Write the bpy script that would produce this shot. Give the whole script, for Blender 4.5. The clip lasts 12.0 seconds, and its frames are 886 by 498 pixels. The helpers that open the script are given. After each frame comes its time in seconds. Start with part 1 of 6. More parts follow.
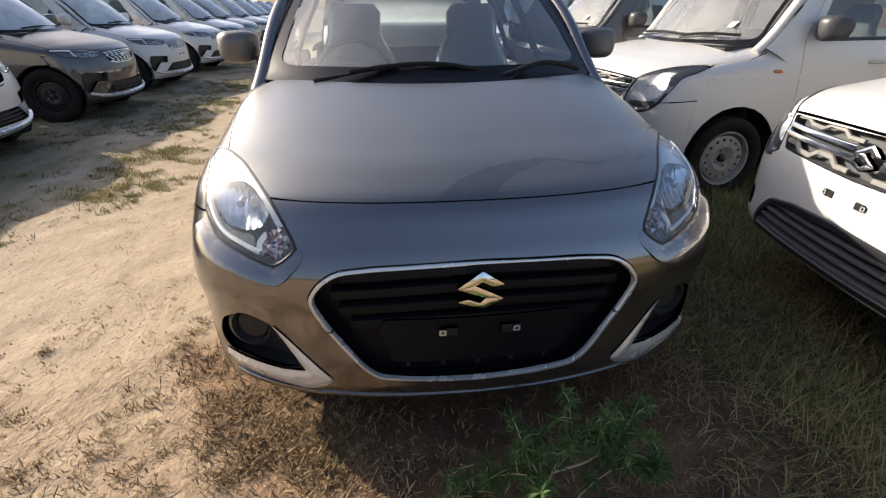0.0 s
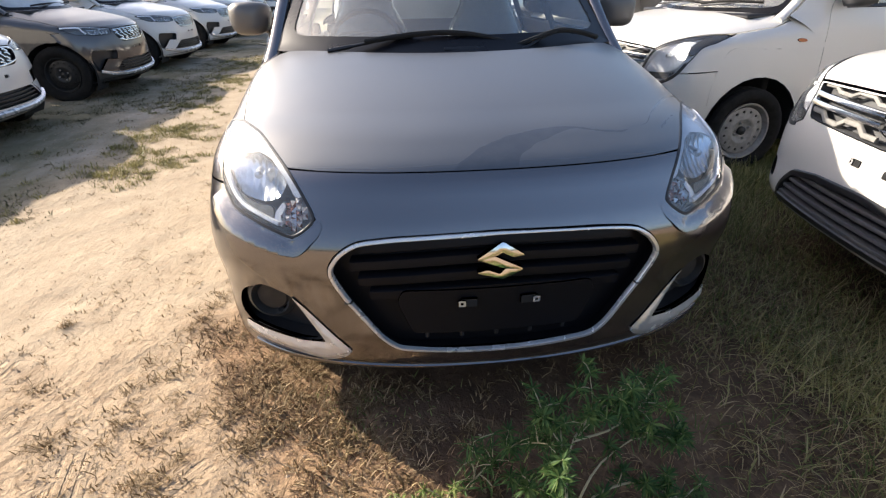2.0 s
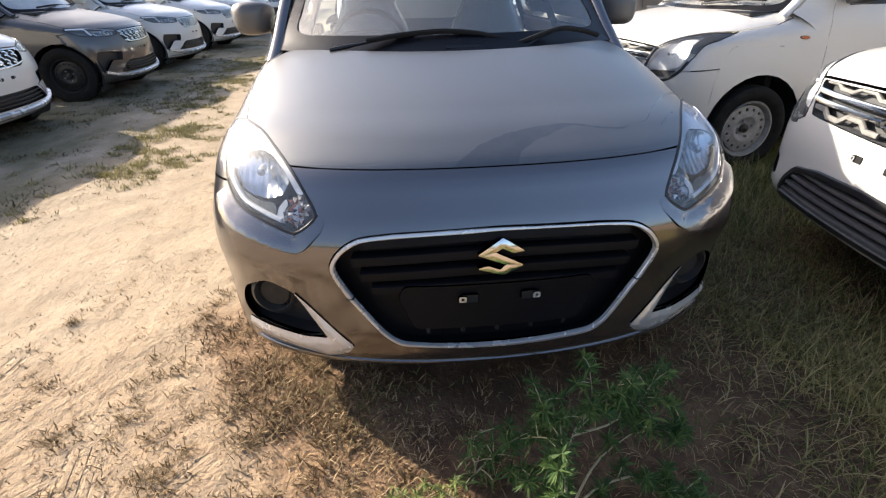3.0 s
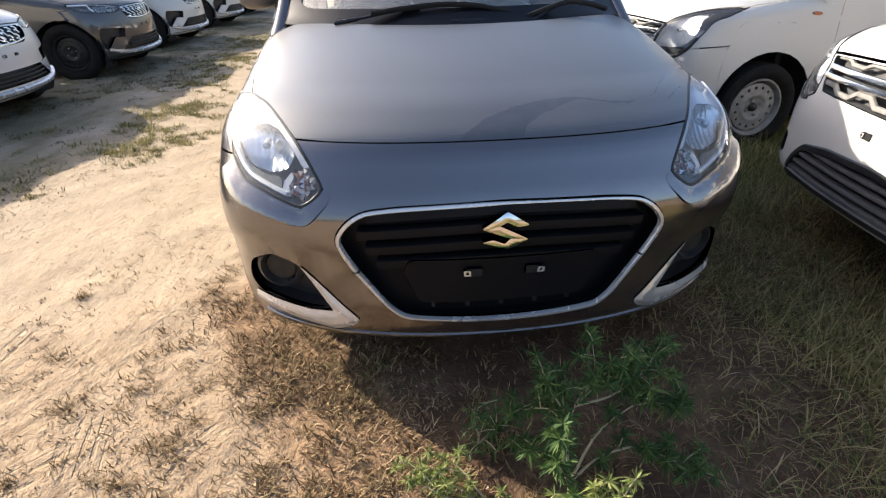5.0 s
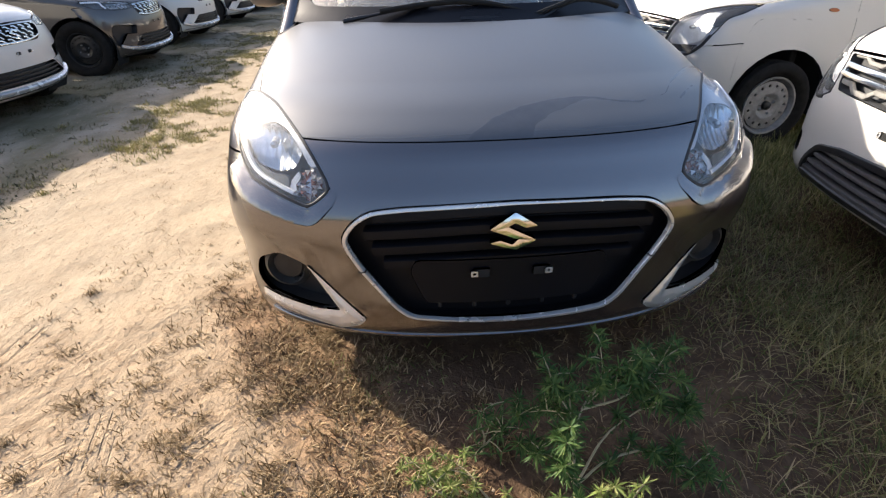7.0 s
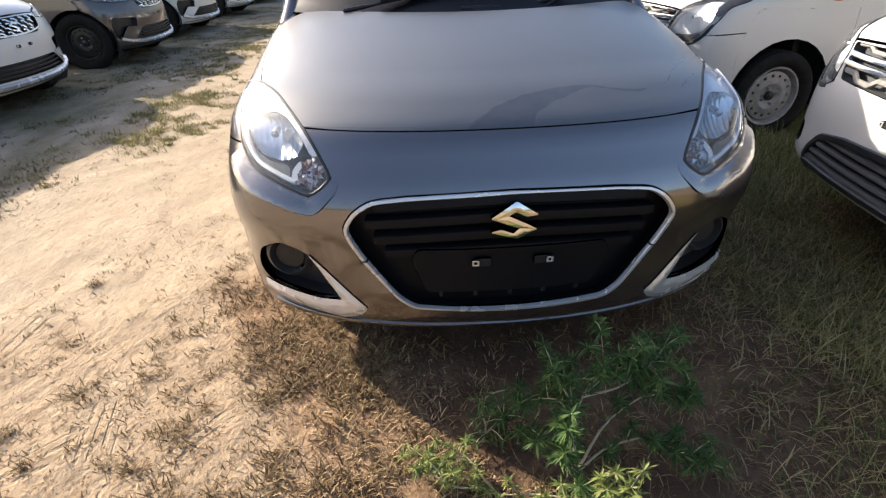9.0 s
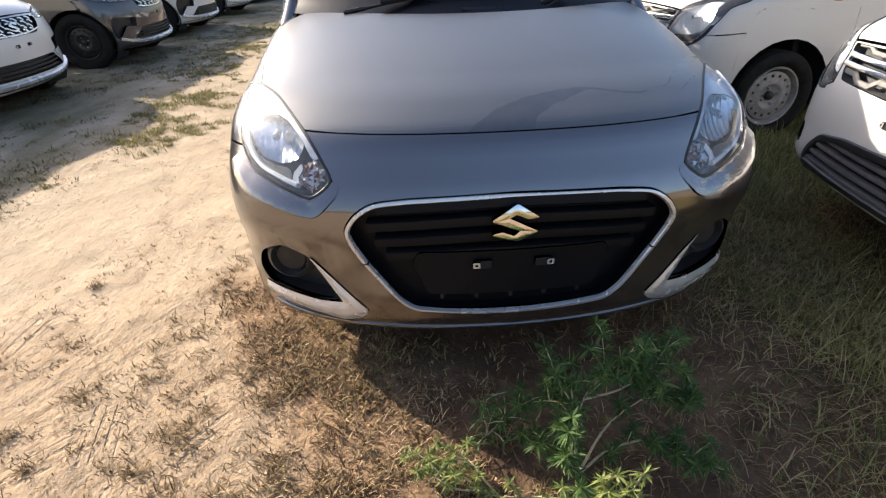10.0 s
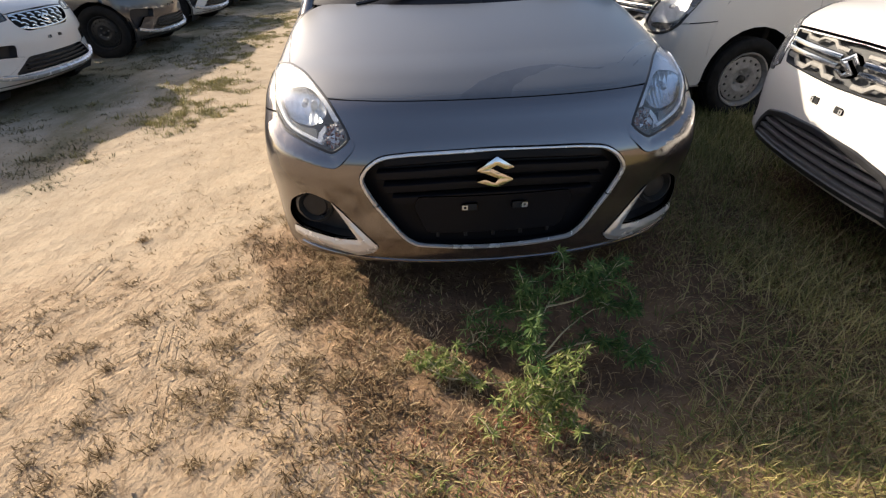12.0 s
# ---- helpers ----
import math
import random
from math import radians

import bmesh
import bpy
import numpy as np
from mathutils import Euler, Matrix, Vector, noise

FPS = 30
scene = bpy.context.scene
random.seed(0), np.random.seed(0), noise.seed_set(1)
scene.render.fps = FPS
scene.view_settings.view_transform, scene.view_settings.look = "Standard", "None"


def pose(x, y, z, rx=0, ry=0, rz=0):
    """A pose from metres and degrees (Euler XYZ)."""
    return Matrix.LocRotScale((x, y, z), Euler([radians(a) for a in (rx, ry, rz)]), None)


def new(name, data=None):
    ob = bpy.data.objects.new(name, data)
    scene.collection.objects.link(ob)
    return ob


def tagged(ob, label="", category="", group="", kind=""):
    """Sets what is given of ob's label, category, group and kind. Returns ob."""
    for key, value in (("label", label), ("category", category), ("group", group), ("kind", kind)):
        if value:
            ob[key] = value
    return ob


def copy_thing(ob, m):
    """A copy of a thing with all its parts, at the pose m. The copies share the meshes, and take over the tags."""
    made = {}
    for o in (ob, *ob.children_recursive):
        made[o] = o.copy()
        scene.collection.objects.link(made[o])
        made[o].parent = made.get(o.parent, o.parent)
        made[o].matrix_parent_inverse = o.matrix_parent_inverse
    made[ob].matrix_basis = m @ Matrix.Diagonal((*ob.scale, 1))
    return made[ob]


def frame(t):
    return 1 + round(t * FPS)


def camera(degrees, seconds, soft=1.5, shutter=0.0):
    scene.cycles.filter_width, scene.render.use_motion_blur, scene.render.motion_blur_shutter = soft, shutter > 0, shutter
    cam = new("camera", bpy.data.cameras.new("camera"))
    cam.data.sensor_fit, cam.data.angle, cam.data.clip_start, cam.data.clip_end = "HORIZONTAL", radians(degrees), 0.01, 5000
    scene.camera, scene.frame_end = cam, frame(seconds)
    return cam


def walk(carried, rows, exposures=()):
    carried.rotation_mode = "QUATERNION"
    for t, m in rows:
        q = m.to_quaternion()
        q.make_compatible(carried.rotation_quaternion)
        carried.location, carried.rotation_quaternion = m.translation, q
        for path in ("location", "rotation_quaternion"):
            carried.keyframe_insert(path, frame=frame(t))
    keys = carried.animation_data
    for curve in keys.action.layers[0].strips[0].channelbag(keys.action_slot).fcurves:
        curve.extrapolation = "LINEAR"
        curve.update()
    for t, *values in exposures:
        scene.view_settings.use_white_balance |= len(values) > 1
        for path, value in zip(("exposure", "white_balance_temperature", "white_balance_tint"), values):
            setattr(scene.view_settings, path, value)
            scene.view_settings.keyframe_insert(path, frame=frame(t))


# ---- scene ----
from collections import namedtuple

from mathutils.geometry import delaunay_2d_cdt

cam = camera(81.81, 12.0, 1.25)
# seconds, eye x y z, yaw, pitch, roll
PATH = [
    (0.0, -0.2461, -1.1653, 1.2445, -7.121, -25.225, -0.221),
    (0.5, -0.2483, -1.1632, 1.2552, -7.167, -25.274, -0.142),
    (1.0, -0.2454, -1.1715, 1.2130, -7.248, -25.213, -0.321),
    (1.2, -0.2497, -1.1739, 1.1988, -7.228, -25.960, -0.424),
    (1.5, -0.2537, -1.1679, 1.2017, -7.184, -27.212, -0.337),
    (2.0, -0.2717, -1.1619, 1.2187, -5.881, -27.542, -0.941),
    (2.5, -0.2505, -1.1740, 1.2261, -5.437, -27.526, -1.058),
    (3.0, -0.2649, -1.1776, 1.2150, -5.387, -27.538, -1.270),
    (5.0, -0.2691, -1.1935, 1.1998, -4.819, -29.576, -1.272),
    (5.5, -0.2822, -1.1833, 1.2014, -4.251, -29.910, -1.400),
    (6.0, -0.2722, -1.1805, 1.2112, -3.610, -29.954, -1.512),
    (6.5, -0.2607, -1.1800, 1.2072, -3.658, -29.901, -1.458),
    (7.0, -0.2635, -1.1821, 1.2034, -3.690, -29.900, -1.433),
    (9.0, -0.2633, -1.1902, 1.1947, -3.469, -30.622, -1.669),
    (9.5, -0.2710, -1.1854, 1.2008, -3.474, -30.762, -1.698),
    (10.0, -0.2667, -1.1864, 1.2041, -3.510, -30.748, -1.727),
    (10.5, -0.2538, -1.1995, 1.1840, -3.498, -30.960, -2.227),
    (10.7, -0.2530, -1.2106, 1.1825, -3.567, -31.930, -2.636),
    (11.0, -0.2554, -1.2597, 1.1973, -3.257, -32.199, -3.403),
    (11.2, -0.2649, -1.3256, 1.2164, -3.012, -32.532, -3.435),
    (11.5, -0.2789, -1.4614, 1.2051, -2.903, -32.136, -3.017),
    (11.7, -0.2679, -1.5183, 1.2291, -2.725, -32.358, -2.371),
    (12.0, -0.2652, -1.5735, 1.2462, -2.975, -31.621, -1.956),
]
walk(cam, [(t, pose(x, y, z, 90 + pitch, 0, yaw) @ pose(0, 0, 0, 0, 0, roll)) for t, x, y, z, yaw, pitch, roll in PATH], [(0.0, 0.58, 6250, 14), (1.0, 0.8, 6250, 14), (1.5, 1.0, 6220, 14), (2.5, 1.0, 6200, 14), (10.5, 1.0, 6230, 14), (11.0, 1.05, 6280, 14), (11.7, 0.76, 6420, 14), (12.0, 0.68, 6500, 14)])

# ---- light ----
SUN_WAY = Vector((1.61, -1.19, -0.975)).normalized()   # low morning sun from behind the parked sedan
world = bpy.data.worlds.new("sky")
scene.world = world
world.use_nodes = True
wn = world.node_tree
sky = wn.nodes.new("ShaderNodeTexSky")
sky.sky_type, sky.sun_disc = "NISHITA", False
sky.sun_elevation = math.asin(-SUN_WAY.z)
sky.sun_rotation = math.atan2(-SUN_WAY.x, -SUN_WAY.y)
sky.dust_density, sky.air_density, sky.ozone_density = 3.0, 1.0, 1.2
wn.links.new(sky.outputs[0], wn.nodes["Background"].inputs[0])
wn.nodes["Background"].inputs[1].default_value = 0.122
lamp = bpy.data.lights.new("sun", "SUN")
lamp.energy, lamp.angle, lamp.color = 5.0, radians(0.6), (1.0, 0.89, 0.70)
sun = new("sun", lamp)
sun.matrix_world = Matrix.Translation((-20, 20, 20)) @ SUN_WAY.to_track_quat("-Z", "Y").to_matrix().to_4x4()

# ---- materials ----


class Mat:
    """A node material with a few short ways to wire it."""

    def __init__(self, name, colour=(0.5, 0.5, 0.5), rough=0.5, metal=0.0, **more):
        self.m = bpy.data.materials.new(name)
        self.m.use_nodes = True
        self.t = self.m.node_tree
        self.b = self.t.nodes["Principled BSDF"]
        self.put(self.b, {"Base Color": (*colour, 1), "Roughness": rough, "Metallic": metal, **more})

    def put(self, node, values):
        for k, v in values.items():
            if isinstance(v, bpy.types.NodeSocket):
                self.t.links.new(v, node.inputs[k])
            else:
                node.inputs[k].default_value = v

    def add(self, kind, values=(), **props):
        n = self.t.nodes.new("ShaderNode" + kind)
        if "operation" in props:
            n.operation = props["operation"]
        if "data_type" in props:
            n.data_type = props["data_type"]
        self.put(n, dict(values))
        return n

    def place(self):
        return self.add("TexCoord").outputs["Object"]

    def noise(self, scale, detail=4, rough=0.55, where=None, stretch=None):
        where = where or self.place()
        if stretch:
            mp = self.add("Mapping", {"Vector": where, "Scale": stretch})
            where = mp.outputs[0]
        return self.add("TexNoise", {"Vector": where, "Scale": scale, "Detail": detail, "Roughness": rough}).outputs["Fac"]

    def ramp(self, fac, *stops):
        n = self.add("ValToRGB", {"Fac": fac})
        e = n.color_ramp.elements
        while len(e) < len(stops):
            e.new(0.5)
        for el, (p, c) in zip(e, stops):
            el.position = p
            el.color = (c, c, c, 1) if isinstance(c, (int, float)) else (*c, 1)
        return n.outputs[0]

    def mix(self, fac, a, b):
        n = self.add("Mix", data_type="RGBA")
        for i, v in ((0, fac), (6, a), (7, b)):
            if isinstance(v, bpy.types.NodeSocket):
                self.t.links.new(v, n.inputs[i])
            else:
                n.inputs[i].default_value = v if i == 0 else (*v, 1)
        return n.outputs[2]

    def math(self, op, a, b=0.0):
        n = self.add("Math", operation=op)
        for i, v in enumerate((a, b)):
            if isinstance(v, bpy.types.NodeSocket):
                self.t.links.new(v, n.inputs[i])
            else:
                n.inputs[i].default_value = v
        return n.outputs[0]

    def bump(self, height, strength, dist):
        n = self.add("Bump", {"Height": height, "Strength": strength, "Distance": dist})
        self.t.links.new(n.outputs[0], self.b.inputs["Normal"])

    def set(self, **values):
        self.put(self.b, {k.replace("_", " "): v for k, v in values.items()})


def paint(name, colour, metal=0.0, rough=0.35, dust=0.12, coat=1.0, ior=1.5, sunlit_dust=0.0, gloss=0.035, wiped=None, film_tone=(0.47, 0.415, 0.355)):
    """Car paint: flakes, clear coat, a thin film of yard dust; upturned panels get more dust, with sunlit brightness
    put in.
    """
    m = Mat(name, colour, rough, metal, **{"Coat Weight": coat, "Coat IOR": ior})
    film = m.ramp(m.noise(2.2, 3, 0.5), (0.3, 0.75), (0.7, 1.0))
    # Film grows with the upward normal: dust plus the brightness of sunlit tops.
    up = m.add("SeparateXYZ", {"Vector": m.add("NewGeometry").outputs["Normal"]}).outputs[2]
    film = m.math("MULTIPLY", film, m.math("ADD", dust, m.math("MULTIPLY", m.ramp(up, (0.62, 0.0), (0.86, 1.0)), sunlit_dust)))
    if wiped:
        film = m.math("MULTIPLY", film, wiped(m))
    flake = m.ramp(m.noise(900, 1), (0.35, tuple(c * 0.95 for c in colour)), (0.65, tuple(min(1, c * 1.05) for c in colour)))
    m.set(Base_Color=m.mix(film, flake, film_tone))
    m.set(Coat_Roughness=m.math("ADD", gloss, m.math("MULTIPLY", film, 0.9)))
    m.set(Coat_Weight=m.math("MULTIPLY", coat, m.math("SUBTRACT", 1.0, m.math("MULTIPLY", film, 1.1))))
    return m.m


def plain(name, colour, rough, metal=0.0, grain=0.0, spread=0.12, scale=30, **more):
    m = Mat(name, colour, rough, metal, **more)
    n = m.noise(scale, 5)
    m.set(Base_Color=m.ramp(n, (0.3, tuple(c * (1 - spread) for c in colour)), (0.7, tuple(min(1, c * (1 + spread)) for c in colour))))
    m.set(Roughness=m.ramp(m.noise(scale * 0.4, 4), (0.3, max(0, rough - 0.06)), (0.7, min(1, rough + 0.08))))
    if grain:
        m.bump(m.noise(scale * 12, 2), 0.5, grain)
    return m.m


def faceted(name):
    """Bright and amber facets, each with a shade of its own."""
    m = Mat(name, (0.8, 0.8, 0.8), 0.12, 0.6)
    m.set(Base_Color=m.ramp(m.add("NewGeometry").outputs["Random Per Island"], (0.0, (0.88, 0.88, 0.90)), (0.42, (0.74, 0.70, 0.68)), (0.5, (0.34, 0.13, 0.085)), (0.8, (0.14, 0.06, 0.045)), (1.0, (0.05, 0.035, 0.03))))
    return m.m


def glass(name, tint, ior=1.5, haze=0.02, dust=0.06):
    """A thin clear pane: lets light straight through and mirrors by Fresnel; a little dust on it."""
    m = Mat(name)
    t = m.t
    see = m.add("BsdfTransparent", {"Color": (*tint, 1)})
    shine = m.add("BsdfGlossy", {"Color": (1, 1, 1, 1), "Roughness": haze})
    fr = m.add("Fresnel", {"IOR": ior})
    mixed = m.add("MixShader")
    t.links.new(fr.outputs[0], mixed.inputs[0])
    t.links.new(see.outputs[0], mixed.inputs[1])
    t.links.new(shine.outputs[0], mixed.inputs[2])
    dirt = m.add("AddShader")
    t.links.new(m.add("BsdfDiffuse", {"Color": (0.56, 0.54, 0.50, 1)}).outputs[0], dirt.inputs[0])
    t.links.new(m.add("BsdfGlossy", {"Color": (0.9, 0.9, 0.9, 1), "Roughness": 0.6}).outputs[0], dirt.inputs[1])
    last = m.add("MixShader")
    t.links.new(m.math("MULTIPLY", m.ramp(m.noise(5, 5), (0.3, 0.65), (0.7, 1.0)), dust), last.inputs[0])
    t.links.new(mixed.outputs[0], last.inputs[1])
    t.links.new(dirt.outputs[0], last.inputs[2])
    t.links.new(last.outputs[0], t.nodes["Material Output"].inputs[0])
    return m.m


def finger_marks(m):
    """Where a hand has wiped the dust off the bonnet: a sweeping band and a short streak; 1 where the dust lies."""
    xyz = m.add("SeparateXYZ", {"Vector": m.place()})
    x, y = xyz.outputs[0], m.math("ADD", xyz.outputs[1], m.math("MULTIPLY", m.math("SUBTRACT", m.noise(9, 3), 0.5), 0.02))

    def line(*stops):
        n = m.add("ValToRGB", {"Fac": m.math("ADD", x, 0.15)})
        n.color_ramp.interpolation = "CARDINAL"
        e = n.color_ramp.elements
        while len(e) < len(stops):
            e.new(0.5)
        for el, (p, c) in zip(e, stops):
            el.position, el.color = p + 0.15, (c, c, c, 1)
        return m.math("SUBTRACT", y, n.outputs[0])
    over = line((-.13, .09), (-.05, .145), (.03, .187), (.10, .211), (.18, .229), (.26, .232), (.34, .228), (.42, .249), (.52, .337), (.71, .572))
    under = line((-.10, .05), (.05, .06), (.07, .115), (.11, .151), (.17, .182), (.24, .212), (.35, .210), (.42, .234), (.52, .320), (.71, .545))
    band = m.math("MULTIPLY", m.ramp(m.math("MULTIPLY", over, -1.0), (0.0, 0.0), (0.007, 1.0)), m.ramp(under, (0.0, 0.0), (0.010, 1.0)))
    off = m.math("ABSOLUTE", m.math("SUBTRACT", y, m.math("ADD", m.math("MULTIPLY", x, 1.08), -0.305)))
    streak = m.math("MULTIPLY", m.ramp(off, (0.003, 0.6), (0.012, 0.0)), m.math("MULTIPLY", m.ramp(x, (0.49, 0.0), (0.53, 1.0)), m.ramp(x, (0.60, 1.0), (0.65, 0.0))))
    gone = m.math("MULTIPLY", m.math("MAXIMUM", band, streak), m.ramp(m.noise(14, 4, 0.6), (0.25, 0.2), (0.6, 0.5)))
    return m.math("SUBTRACT", 1.0, gone)


BONNET_GREY = paint("dusty_bonnet_paint", (0.050, 0.048, 0.049), 0.6, 0.3, 0.012, ior=2.2, sunlit_dust=0.40, wiped=finger_marks, film_tone=(0.42, 0.408, 0.38))
GREY = paint("grey_metallic_paint", (0.060, 0.046, 0.045), 0.7, 0.3, 0.008, ior=2.6, sunlit_dust=0.06, gloss=0.11)
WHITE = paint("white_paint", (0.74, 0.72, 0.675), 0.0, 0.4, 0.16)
BROWN = paint("brown_grey_paint", (0.060, 0.056, 0.054), 0.5, 0.4, 0.04, ior=1.7, sunlit_dust=0.42)
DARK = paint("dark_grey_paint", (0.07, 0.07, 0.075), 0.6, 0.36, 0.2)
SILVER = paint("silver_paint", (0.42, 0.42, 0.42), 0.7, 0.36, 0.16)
BLACK = plain("black_plastic", (0.016, 0.016, 0.018), 0.42, 0, 0.0004)
GLOSS_BLACK = plain("gloss_black_plastic", (0.006, 0.006, 0.008), 0.3, scale=8, **{"Specular IOR Level": 0.25})
GRILLE = plain("grille_black", (0.006, 0.006, 0.008), 0.45, scale=8, **{"Specular IOR Level": 0.18})
DUSTY_BLACK = plain("dusty_black_plastic", (0.024, 0.022, 0.021), 0.5, 0, 0.0004, 0.25)
FOG_GREY = plain("fog_lamp_grey", (0.042, 0.040, 0.038), 0.32, 0, 0.0003, 0.2)
SLAT = plain("slat_grey_plastic", (0.095, 0.092, 0.09), 0.45, 0, 0.0004, 0.2)
LAMP_DARK = plain("lamp_floor_grey", (0.19, 0.19, 0.175), 0.3, 0.2, spread=0.2)
LINER = plain("dark_liner", (0.012, 0.012, 0.012), 0.85)
CHROME = plain("chrome", (0.82, 0.82, 0.82), 0.09, 1.0, spread=0.04)
SATIN = plain("satin_silver", (0.74, 0.74, 0.74), 0.24, 0.6, spread=0.05)
DULL = plain("dusty_grey_plastic", (0.25, 0.24, 0.22), 0.6, 0, 0.0004, 0.2)
STEEL = plain("steel_wheel_silver", (0.34, 0.335, 0.325), 0.55, 0.3, 0.0003, 0.2)
STEEL_BLACK = plain("black_steel_wheel", (0.03, 0.03, 0.03), 0.45, 0.3)
RUBBER = plain("tyre_rubber", (0.016, 0.015, 0.014), 0.8, 0, 0.0008, 0.4, 18, **{"Specular IOR Level": 0.2})
REFLECTOR = plain("reflector", (0.93, 0.94, 0.96), 0.25, 0.1, spread=0.03)
BOWL = plain("lamp_bowl", (0.80, 0.82, 0.84), 0.16, 0.85, spread=0.12, scale=45)
MIRROR = plain("mirror_glass", (0.86, 0.87, 0.88), 0.02, 1.0, spread=0.01)
FACET = faceted("cut_clear_amber")
AMBER = plain("amber_lamp", (0.50, 0.14, 0.04), 0.2, 0, spread=0.2, scale=90)
CAP_GREY = paint("grey_mirror_cap", (0.10, 0.097, 0.093), 0.3, 0.45, 0.15, 0.35, sunlit_dust=0.3)
MIRROR_GREY = plain("dark_mirror_cap", (0.06, 0.06, 0.062), 0.4, 0.0)
CABIN = plain("grey_cabin_plastic", (0.07, 0.072, 0.075), 0.6, 0, 0.0004)
FABRIC = plain("seat_fabric", (0.085, 0.09, 0.097), 0.85, 0, 0.0008)
PALE = plain("pale_cabin_trim", (0.45, 0.42, 0.38), 0.7, 0, 0.0004)
WRAP = plain("white_wrapping_film", (0.66, 0.69, 0.69), 0.3, 0, 0.004, 0.1, 8)
PAPER = plain("paper_sticker", (0.72, 0.78, 0.74), 0.6)
SCREEN = glass("windscreen_glass", (0.80, 0.88, 0.86), 1.6, 0.02, 0.02)
# The sedan's film also puts the sky's pale haze into the glass.
FRONT_SCREEN = glass("hazy_windscreen", (0.78, 0.86, 0.85), 1.7, 0.02, 0.085)
# Heavier film here than on the hatchbacks' panes, to brighten the people carriers' glass.
DUSTY = glass("dusty_windscreen", (0.50, 0.56, 0.53), 2.0, 0.06, 0.42)
SUNLIT = glass("dusty_hatch_windscreen", (0.60, 0.64, 0.60), 1.6, 0.06, 0.13)
# Light dust on the lens, raised to put a whitish glare over the lamp.
LENS = glass("lamp_lens", (0.96, 0.97, 0.98), 1.6, 0.01, 0.045)
FILM = glass("plastic_film", (0.86, 0.87, 0.88), 1.7, 0.10, 0.16)

# ---- shapes ----


def part(name, geo, mat, parent=None, label="", smooth=True):
    """One mesh object from vertices, faces and, if given, vertex normals."""
    v, f, n = geo if len(geo) == 3 else (*geo, None)
    me = bpy.data.meshes.new(name)
    me.from_pydata([tuple(p) for p in v], [], [tuple(int(i) for i in q) for q in f])
    if smooth:
        me.shade_smooth()
        if n is not None:
            me.normals_split_custom_set_from_vertices([tuple(q) for q in n])
        else:
            me.set_sharp_from_angle(angle=radians(38))
    me.materials.append(mat)
    ob = new(name, me)
    if parent:
        ob.parent = parent
    return tagged(ob, label)


def thing(name, label, category, m=None, group="", kind=""):
    ob = new(name)
    ob.empty_display_size = 0.1
    if m is not None:
        ob.matrix_basis = m
    return tagged(ob, label, category, group, kind)


def join(*geos):
    vs, fs, ns, k = [], [], [], 0
    full = all(len(g) == 3 and g[2] is not None for g in geos)
    for g in geos:
        vs.append(np.asarray(g[0], float))
        fs += [tuple(i + k for i in q) for q in g[1]]
        if full:
            ns.append(g[2])
        k += len(g[0])
    return (np.vstack(vs), fs, np.vstack(ns)) if full else (np.vstack(vs), fs)


def flip(geo):
    """The same shape on the car's other side."""
    v = np.array(geo[0]) * (-1, 1, 1)
    f = [tuple(reversed(q)) for q in geo[1]]
    return (v, f, np.array(geo[2]) * (-1, 1, 1)) if len(geo) == 3 and geo[2] is not None else (v, f)


def moved(geo, m):
    v = np.array([m @ Vector(p) for p in geo[0]])
    return (v, geo[1])


def box(size, bevel=0.01, seg=2, at=(0, 0, 0)):
    bm = bmesh.new()
    bmesh.ops.create_cube(bm, size=1)
    bmesh.ops.scale(bm, vec=size, verts=bm.verts)
    bmesh.ops.bevel(bm, geom=bm.edges[:], offset=bevel, segments=seg, affect="EDGES", profile=0.5)
    bmesh.ops.translate(bm, vec=at, verts=bm.verts)
    bm.verts.index_update()
    out = [tuple(v.co) for v in bm.verts], [tuple(v.index for v in f.verts) for f in bm.faces]
    bm.free()
    return out


def spline(xs, ys, x):
    """Smooth curve through knots."""
    xs, ys, x = np.asarray(xs, float), np.asarray(ys, float), np.clip(x, xs[0], xs[-1])
    h = np.diff(xs)
    d = np.diff(ys) / h
    m = np.concatenate([[d[0]], (d[:-1] * h[1:] + d[1:] * h[:-1]) / (h[1:] + h[:-1]), [d[-1]]])
    i = np.clip(np.searchsorted(xs, x) - 1, 0, len(xs) - 2)
    u = (x - xs[i]) / h[i]
    return (ys[i] * (1 + 2 * u) * (1 - u) ** 2 + m[i] * h[i] * u * (1 - u) ** 2
            + ys[i + 1] * u * u * (3 - 2 * u) + m[i + 1] * h[i] * u * u * (u - 1))


def curve(points, count, closed=False):
    """Points along a smooth curve through 3D or 2D points."""
    p = np.array(points, float)
    if closed:
        p = np.vstack([p[-1:], p, p[:2]])
    s = np.concatenate([[0], np.cumsum(np.linalg.norm(np.diff(p, axis=0), axis=1))])
    a, b = (s[1], s[-2]) if closed else (0, s[-1])
    q = np.linspace(a, b, count + (1 if closed else 0))
    out = np.stack([spline(s, p[:, c], q) for c in range(p.shape[1])], 1)
    return out[:-1] if closed else out


